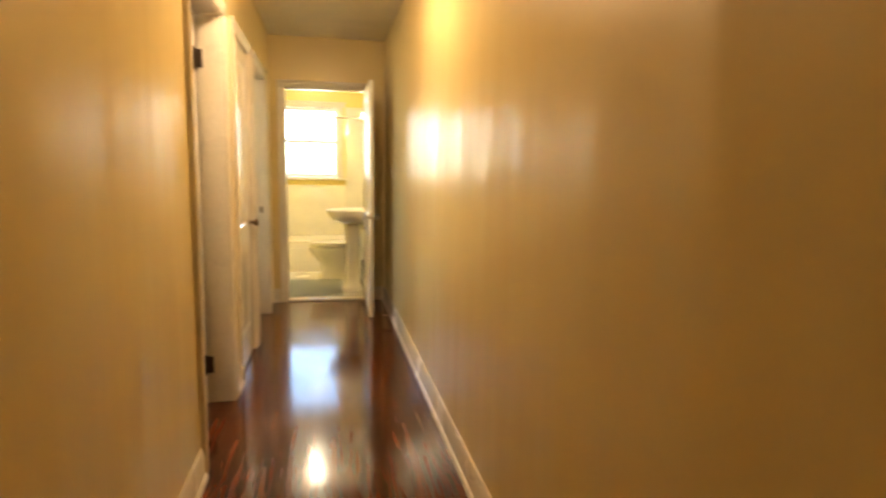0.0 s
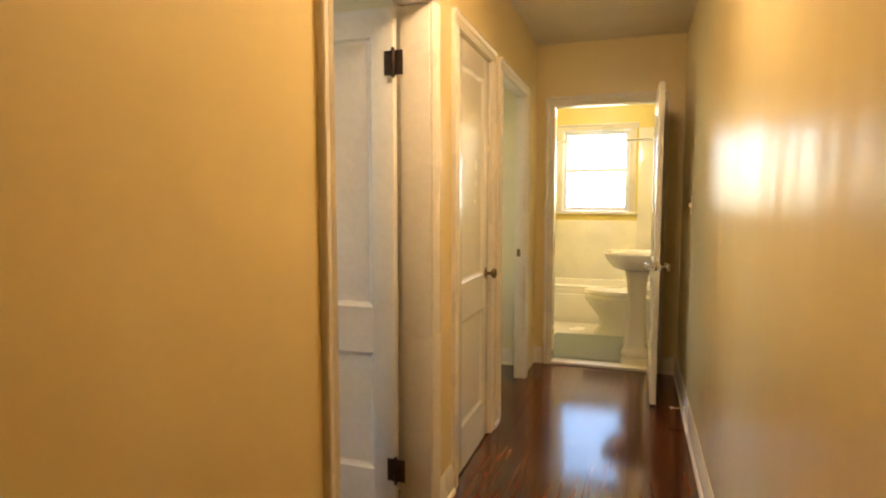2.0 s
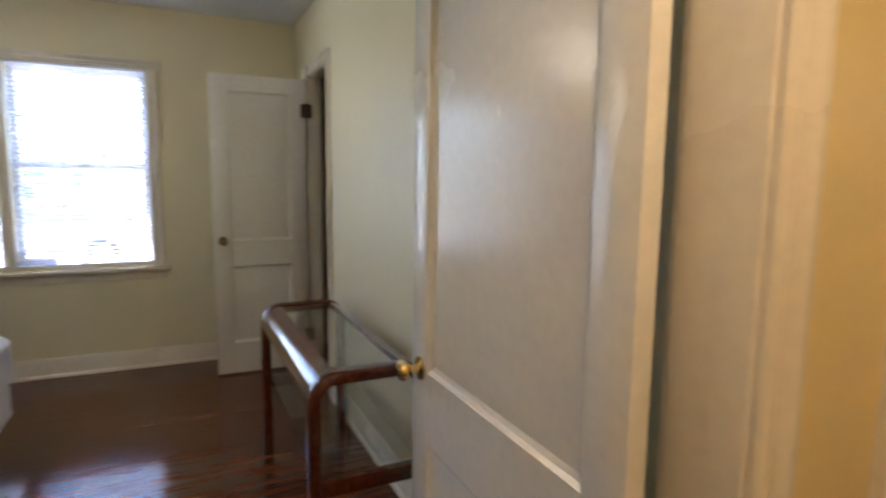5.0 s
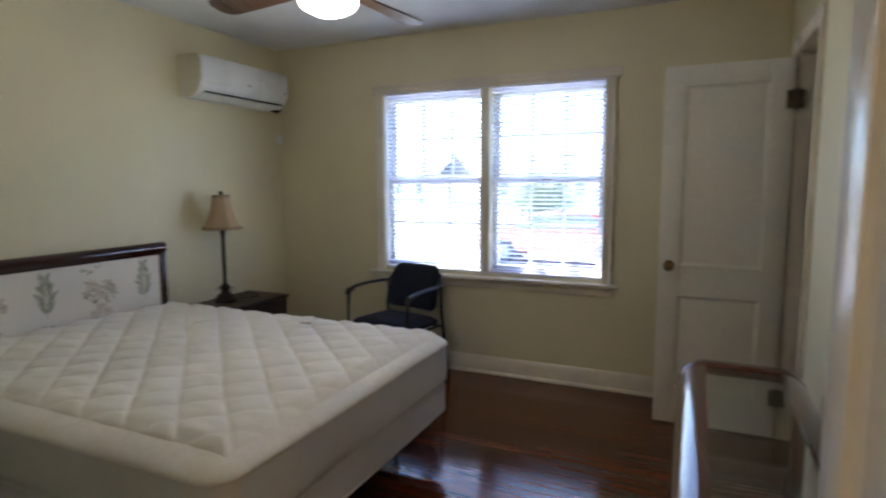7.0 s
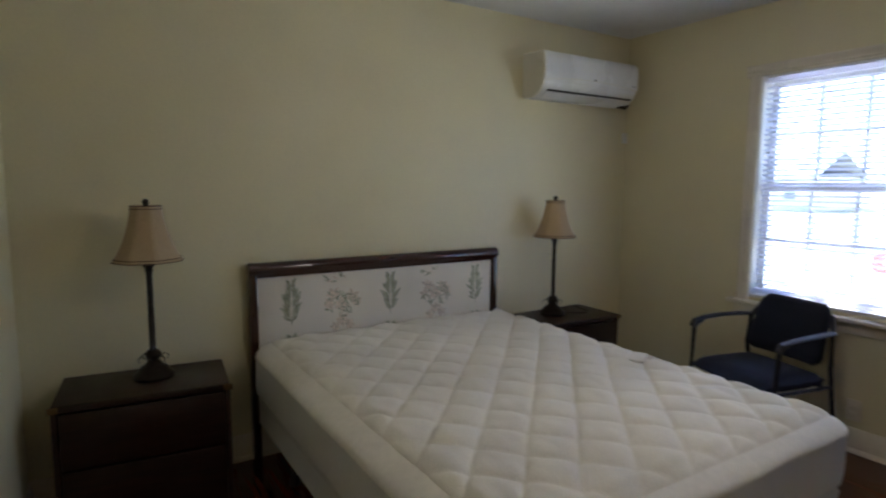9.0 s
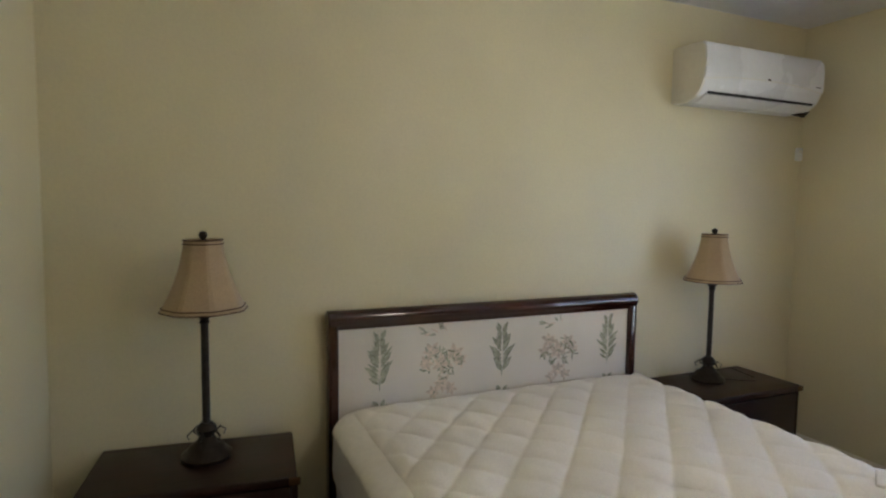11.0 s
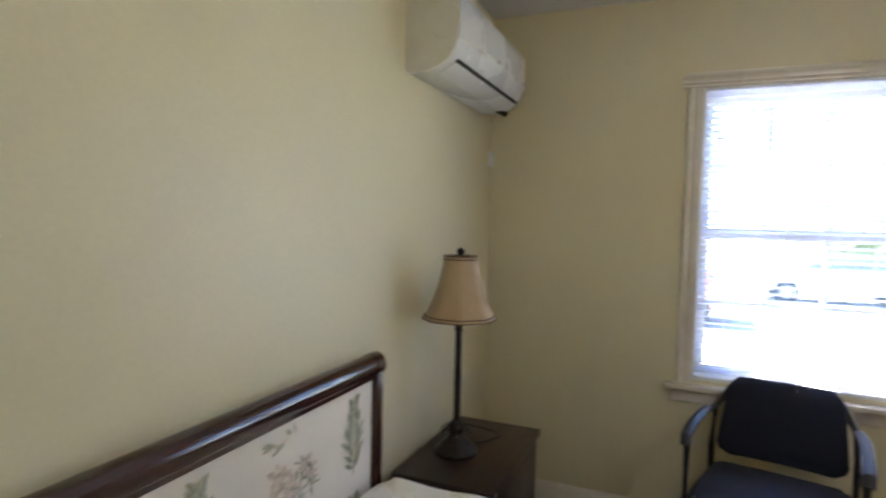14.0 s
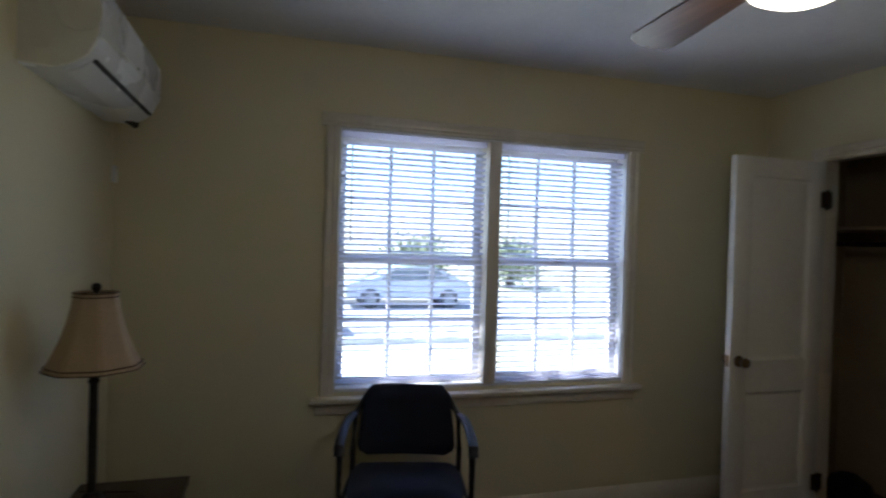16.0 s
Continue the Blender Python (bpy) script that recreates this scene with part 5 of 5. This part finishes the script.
for s in (-1, 1):
    bm = bmesh.new()
    tube(bm, [(0.185, s * 0.268, 0.0), (0.180, s * 0.270, 0.25), (0.165, s * 0.272, 0.60), (0.145, s * 0.273, 0.632), (0.11, s * 0.273, 0.642)], 0.0125, 10)
    part("front_leg", bm, M_CHAIR, chair)
    bm = bmesh.new()
    tube(bm, [(-0.30, s * 0.255, 0.0), (-0.245, s * 0.255, 0.30), (-0.215, s * 0.253, 0.50), (-0.225, s * 0.245, 0.66), (-0.27, s * 0.20, 0.74)], 0.0125, 10)
    part("rear_leg", bm, M_CHAIR, chair)
    bm = bmesh.new()
    tube(bm, [(0.178, s * 0.274, 0.612), (0.160, s * 0.276, 0.644), (0.09, s * 0.276, 0.658), (-0.03, s * 0.273, 0.666), (-0.14, s * 0.265, 0.668), (-0.225, s * 0.248, 0.664)], 0.021, 12, 0.55)
    part("armrest", bm, M_CHAIR, chair, "black curved armrest")
    bm = bmesh.new()
    tube(bm, [(0.18, s * 0.270, 0.395), (-0.23, s * 0.254, 0.390)], 0.010, 8)
    part("side_rail", bm, M_CHAIR, chair)
for x in (0.15, -0.19):
    bm = bmesh.new()
    tube(bm, [(x, -0.268 if x > 0 else -0.256, 0.389), (x, 0.268 if x > 0 else 0.256, 0.389)], 0.010, 8)
    part("cross_rail", bm, M_CHAIR, chair)

# ---- console table ----
con = thing("console_table", "reddish mahogany console table with inset glass top", "console table", pose(-1.760, 3.610, 0))
CL2, CD, CH = 0.585, 0.215, 0.708


def hoop(x):
    """An end frame: two legs and a top rail bent from one wide, rounded bar."""
    bm = bmesh.new()
    r, w = 0.10, 0.026
    path = [(-CD, 0.0), (-CD, 0.25), (-CD, 0.45)]
    path += [(-CD + r - r * math.cos(a), CH - r + r * math.sin(a)) for a in (radians(9 * k) for k in range(11))]
    path += [(CD - r + r * math.sin(a), CH - r + r * math.cos(a)) for a in (radians(9 * k) for k in range(11))]
    path += [(CD, 0.45), (CD, 0.25), (CD, 0.0)]
    rings = []
    for i, (y, z) in enumerate(path):
        a, b = path[max(i - 1, 0)], path[min(i + 1, len(path) - 1)]
        d = Vector((b[0] - a[0], b[1] - a[1])).normalized()
        nrm = Vector((d.y, -d.x))
        loop = []
        for k in range(14):
            t = 2 * math.pi * k / 14
            c, s = math.cos(t), math.sin(t)
            u, q = 0.036 * abs(c) ** 0.6 * (1 if c > 0 else -1), 0.024 * abs(s) ** 0.6 * (1 if s > 0 else -1)
            loop.append(bm.verts.new((x + u, y + nrm.x * (q + 0.022), z + nrm.y * (q + 0.022))))
        rings.append(loop)
    for p, q in zip(rings, rings[1:]):
        for k in range(14):
            bm.faces.new((p[k], p[(k + 1) % 14], q[(k + 1) % 14], q[k]))
    bm.faces.new(rings[0][::-1])
    bm.faces.new(rings[-1])
    part("end_frame", bm, M_MAHOG2, con, "bent mahogany end frame", smooth=60)


hoop(-CL2 + 0.036)
hoop(CL2 - 0.036)
for s in (-1, 1):
    bm = bmesh.new()
    pr = []
    r = 0.094
    for k in range(9):
        a = radians(90 * k / 8)
        pr.append((s * (CD - r + r * math.sin(a)), CH - 0.006 - r + r * math.cos(a)))
    pr += [(s * (CD - 0.022), CH - 0.09), (s * (CD - 0.03), CH - 0.05), (s * (CD - r), CH - 0.03)]
    prism(bm, pr, -CL2 + 0.05, CL2 - 0.05, "X")
    part("long_rail", bm, M_MAHOG2, con, "rounded glossy mahogany rail", smooth=40)
bm = bmesh.new()
box(bm, -CL2 + 0.05, CL2 - 0.05, -CD + 0.075, CD - 0.075, CH - 0.017, CH - 0.009, bevel=0.001)
gl = part("glass_top", bm, M_TABLEGLASS, con, "smoky clear glass top", smooth=0)
gl.visible_shadow = False
lower = box_part("shelf", (-CL2 + 0.05, CL2 - 0.05, -CD + 0.03, CD - 0.03, 0.336, 0.344), M_TABLEGLASS, con, 0.001, "clear glass lower shelf")
lower.visible_shadow = False
for s in (-1, 1):
    box_part("shelf_rail", (s * (CL2 - 0.026) - 0.018, s * (CL2 - 0.026) + 0.018, -CD + 0.022, CD - 0.022, 0.275, 0.335), M_MAHOG2, con, 0.006)

# ---- ceiling fan ----
fan = thing("ceiling_fan", "four-blade wooden ceiling fan with lit glass globe", "ceiling fan", pose(-1.97, 2.06, BED_H))
bm = bmesh.new()
lathe(bm, [(0.075, 0.0), (0.075, -0.015), (0.055, -0.045), (0.03, -0.06)], 24)
part("canopy", bm, M_BRONZE, fan)
bm = bmesh.new()
lathe(bm, [(0.014, -0.055), (0.014, -0.16)], 14)
part("down_rod", bm, M_BRONZE, fan)
bm = bmesh.new()
lathe(bm, [(0.04, -0.145), (0.085, -0.155), (0.105, -0.18), (0.11, -0.22), (0.10, -0.25), (0.07, -0.27), (0.06, -0.285), (0.062, -0.30)], 28)
part("motor", bm, M_BRONZE, fan, "dark bronze motor housing")
bm = bmesh.new()
lathe(bm, [(0.062, -0.296), (0.075, -0.303), (0.108, -0.312), (0.118, -0.33), (0.118, -0.362), (0.108, -0.378), (0.070, -0.398), (0.040, -0.409), (0.008, -0.412)], 32)
part("globe", bm, M_GLOBE, fan, "glowing frosted glass globe")
for k in range(4):
    ang = radians(175 + 90 * k)
    turn = Matrix.Rotation(ang, 4, "Z")
    bm = bmesh.new()
    tube(bm, [turn @ Vector(p) for p in ((0.085, 0, -0.245), (0.13, 0, -0.268), (0.19, 0, -0.272), (0.22, 0, -0.274))], 0.013, 8, 0.4)
    part("blade_iron", bm, M_BRONZE, fan)
    bm = bmesh.new()
    outline = [(0.17, -0.05), (0.25, -0.056), (0.45, -0.068), (0.59, -0.073), (0.628, -0.062), (0.648, -0.035), (0.652, 0.0), (0.648, 0.035), (0.628, 0.062), (0.59, 0.073), (0.45, 0.068), (0.25, 0.056), (0.17, 0.05), (0.16, 0.0)]
    prism(bm, outline, -0.004, 0.004, "Z")
    bmesh.ops.transform(bm, matrix=turn @ Matrix.Translation((0, 0, -0.284)) @ Matrix.Rotation(radians(11), 4, "X"), verts=bm.verts)
    part("blade", bm, M_FAN, fan, "brown wooden fan blade", smooth=0)

# ---- closet ----
cs = thing("closet_shelf", "closet shelf on wall cleats, in the shaded tan", "shelf")
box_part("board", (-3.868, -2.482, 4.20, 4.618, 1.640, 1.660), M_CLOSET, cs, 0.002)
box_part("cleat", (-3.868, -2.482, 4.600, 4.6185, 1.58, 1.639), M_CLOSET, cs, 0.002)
bm = bmesh.new()
tube(bm, [(-3.869, 4.30, 1.56), (-2.481, 4.30, 1.56)], 0.016, 12)
solid("closet_rod", bm, M_STAND, "dark wooden closet hanging rod", "closet rod")
bm = bmesh.new()
ovals(bm, [(-3.62, 0.13, 0.09, -0.002), (-3.62, 0.14, 0.10, 0.03), (-3.62, 0.12, 0.085, 0.09), (-3.63, 0.06, 0.05, 0.125)], 20)
for v in bm.verts:
    v.co.y += 4.42
    v.co += 0.012 * noise.noise_vector(v.co * 14)
    v.co.z = max(v.co.z, -0.002)
solid("crumpled_cloth", bm, M_BLACK, "dark crumpled cloth on the closet floor", "cloth")

# ---- outside the windows ----
room[0] = HOUSE
GZ = -0.75
bm = bmesh.new()
box(bm, -900, 900, -900, 900, GZ - 0.3, GZ)
solid("ground", bm, M_GREEN, "grass lawn to the horizon, daylight glare in its pale colour", "ground", "structure", smooth=0)
bm = bmesh.new()
box(bm, -12.5, -5.2, -14, 4.2, GZ, GZ + 0.03, bevel=0.01)
solid("pavement", bm, M_CONC, "sunlit concrete driveway outside the bedroom", "pavement", "structure", smooth=0)
bm = bmesh.new()
box(bm, -21.5, -13.5, -300, 300, GZ, GZ + 0.012)
solid("road", bm, M_ROAD, "grey asphalt street beyond the driveway", "road", "structure", smooth=0)
for x in (-13.5, -21.65):
    bm = bmesh.new()
    box(bm, x, x + 0.15, -300, 300, GZ, GZ + 0.14, bevel=0.02)
    solid("kerb", bm, M_CONC, "pale concrete kerb along the street", "kerb", "structure", smooth=0)


def car(m, paint, label):
    th = thing("car", label, "car", m, group="cars parked in the street")
    bm = bmesh.new()
    prism(bm, [(-2.15, 0.35), (-2.2, 0.62), (-2.1, 0.82), (-1.25, 0.92), (-0.55, 1.38), (0.9, 1.42), (1.65, 0.98), (2.12, 0.90), (2.2, 0.55), (2.12, 0.32)], -0.82, 0.82, "Y")
    bmesh.ops.bevel(bm, geom=bm.edges[:], offset=0.07, segments=3, affect="EDGES", clamp_overlap=True)
    part("body", bm, paint, th)
    for s in (-1, 1):
        bm = bmesh.new()
        prism(bm, [(-1.05, 0.95), (-0.50, 1.32), (0.86, 1.35), (1.40, 1.0)], s * 0.825, s * 0.80, "Y")
        part("side_window", bm, M_DARKGLASS, th)
        for x in (-1.35, 1.35):
            bm = bmesh.new()
            lathe(bm, [(0.20, -0.10), (0.31, -0.10), (0.33, -0.07), (0.33, 0.07), (0.31, 0.10), (0.20, 0.10)], 24, (x, s * 0.76, 0.33), Matrix.Rotation(radians(90), 4, "X"))
            wh = part("wheel", bm, M_TYRE, th)
            bm = bmesh.new()
            lathe(bm, [(0.19, -0.105), (0.19, 0.105)], 20, (x, s * 0.76, 0.33), Matrix.Rotation(radians(90), 4, "X"))
            part("rim", bm, M_ROAD, wh)
    return th


car(pose(-15.2, 0.2, GZ + 0.012, 0, 0, 90), M_RED, "red car parked at the kerb")
car(pose(-20.5, 5.4, GZ + 0.012, 0, 0, 90), M_BLUE, "grey car parked at the kerb")


def house(m, label):
    th = thing("house", label, "house", m, group="houses across the street")
    bm = bmesh.new()
    box(bm, -4, 4, -7, 7, 0, 3.0)
    wl = part("wall", bm, M_HOUSE, th, smooth=0)
    bm = bmesh.new()
    prism(bm, [(-4.6, 2.95), (0, 5.3), (4.6, 2.95), (4.6, 3.1), (0, 5.5), (-4.6, 3.1)], -7.5, 7.5, "Y")
    part("roof", bm, M_ROOF, th, smooth=0)
    for y in (-5.0, -2.2, 2.4, 5.0):
        bm = bmesh.new()
        box(bm, 3.98, 4.06, y - 0.6, y + 0.6, 0.95, 2.35, bevel=0.01)
        wn = part("window", bm, M_SASH, th, smooth=0)
        for dz in (0, 1):
            bm = bmesh.new()
            box(bm, 4.055, 4.075, y - 0.5, y + 0.5, 1.03 + dz * 0.65, 1.62 + dz * 0.65)
            part("pane", bm, M_DARKGLASS, wn, smooth=0)
    bm = bmesh.new()
    box(bm, 3.98, 4.06, -0.5, 0.5, 0.05, 2.15, bevel=0.01)
    part("door", bm, M_SASH, th, smooth=0)
    return th


first = house(pose(-58, -9.0, GZ), "pale single-storey house with grey gabled roof")
copy_thing(first, pose(-60, -29, GZ, 0, 0, -3))


def tree(m, seed, height, label):
    rr = random.Random(seed)
    th = thing("tree", label, "tree", m, group="trees along the street")
    bm = bmesh.new()
    lathe(bm, [(0.26, 0), (0.19, 0.3), (0.15, height * 0.3), (0.09, height * 0.6), (0.03, height * 0.85)], 10)
    tips = []
    for k in range(9):
        a, z = rr.uniform(0, 6.28), height * rr.uniform(0.32, 0.65)
        q = height * rr.uniform(0.18, 0.32)
        tip = Vector((q * math.cos(a), q * math.sin(a), z + q * 0.8))
        tube(bm, [(0, 0, z), tip * 0.5 + Vector((0, 0, z * 0.5)), tip], 0.045, 6)
        tips.append(tip)
    part("trunk", bm, M_BARK, th)
    verts, faces = [], []
    for k in range(2600):
        c = rr.choice(tips) + Vector((rr.gauss(0, 0.62), rr.gauss(0, 0.62), rr.gauss(0.2, 0.5)))
        d = Vector((rr.gauss(0, 1), rr.gauss(0, 1), rr.gauss(0, 1))).normalized()
        e = d.orthogonal().normalized()
        f = d.cross(e)
        s = rr.uniform(0.07, 0.15)
        i = len(verts)
        verts += [c - e * s, c + f * s * 0.5, c + e * s, c - f * s * 0.5]
        faces.append((i, i + 1, i + 2, i + 3))
    me = bpy.data.meshes.new("crown")
    me.from_pydata([tuple(v) for v in verts], [], faces)
    me.materials.append(M_FOLIAGE)
    cr = new("crown", me)
    cr.parent = th
    return th


tree(pose(-27.0, 7.5, GZ), 5, 1.6, "low leafy green tree across the street")
tree(pose(-29.0, 13.0, GZ), 8, 1.8, "low leafy green tree across the street")
tree(pose(-28.0, -3.5, GZ), 11, 1.6, "low leafy green tree across the street")

# ---- floor boards, one by one ----
slab("subfloor", -4.15, 1.19, -1.7, 6.209, -0.16, -0.104, M_GAP, "dark boards under the finished floor", "subfloor")


def boards(name, x0, x1, y0, y1, seed, label, extra=()):
    """A strip floor: each board its own piece, laid along y with staggered ends."""
    rr = random.Random(seed)
    bm = bmesh.new()
    box(bm, x0, x1, y0, y1, -0.10, -0.0045)
    fl = solid(name, bm, M_GAP, label, "floor", "structure", smooth=0)
    bm = bmesh.new()
    box(bm, -0.5, 0.5, -0.5, 0.5, -1, 0)
    me = mesh_of("board", bm, M_FLOOR, 0)
    n = round((x1 - x0) / 0.0572)
    w = (x1 - x0) / n
    strips = [(x0 + w * (k + 0.5), w, y0, y1, True) for k in range(n)] + list(extra)
    for x, ww, a, b, split in strips:
        y = a
        while y < b - 0.01:
            step = rr.uniform(0.8, 2.1) if split else b - a
            if y == a and split:
                step *= rr.uniform(0.4, 1)
            e = min(b, y + step)
            if b - e < 0.35:
                e = b
            o = new("board", me)
            o.parent = fl
            o.location = (x, (y + e) / 2, -rr.uniform(0, 0.0005))
            o.scale = (ww - 0.0009, e - y - 0.0009, 0.0040)
            o.rotation_euler = (0, rr.uniform(-0.003, 0.003), 0)
            y = e
    return fl


boards("floor_hall", 0.0, 1.072, -1.6, 6.14, 21, "glossy red-brown strip wood hallway floor")
room[0] = BEDROOM
boards("floor_bedroom", -3.80, 0.1695, 0.265, 3.868, 22, "dark glossy strip wood bedroom floor")
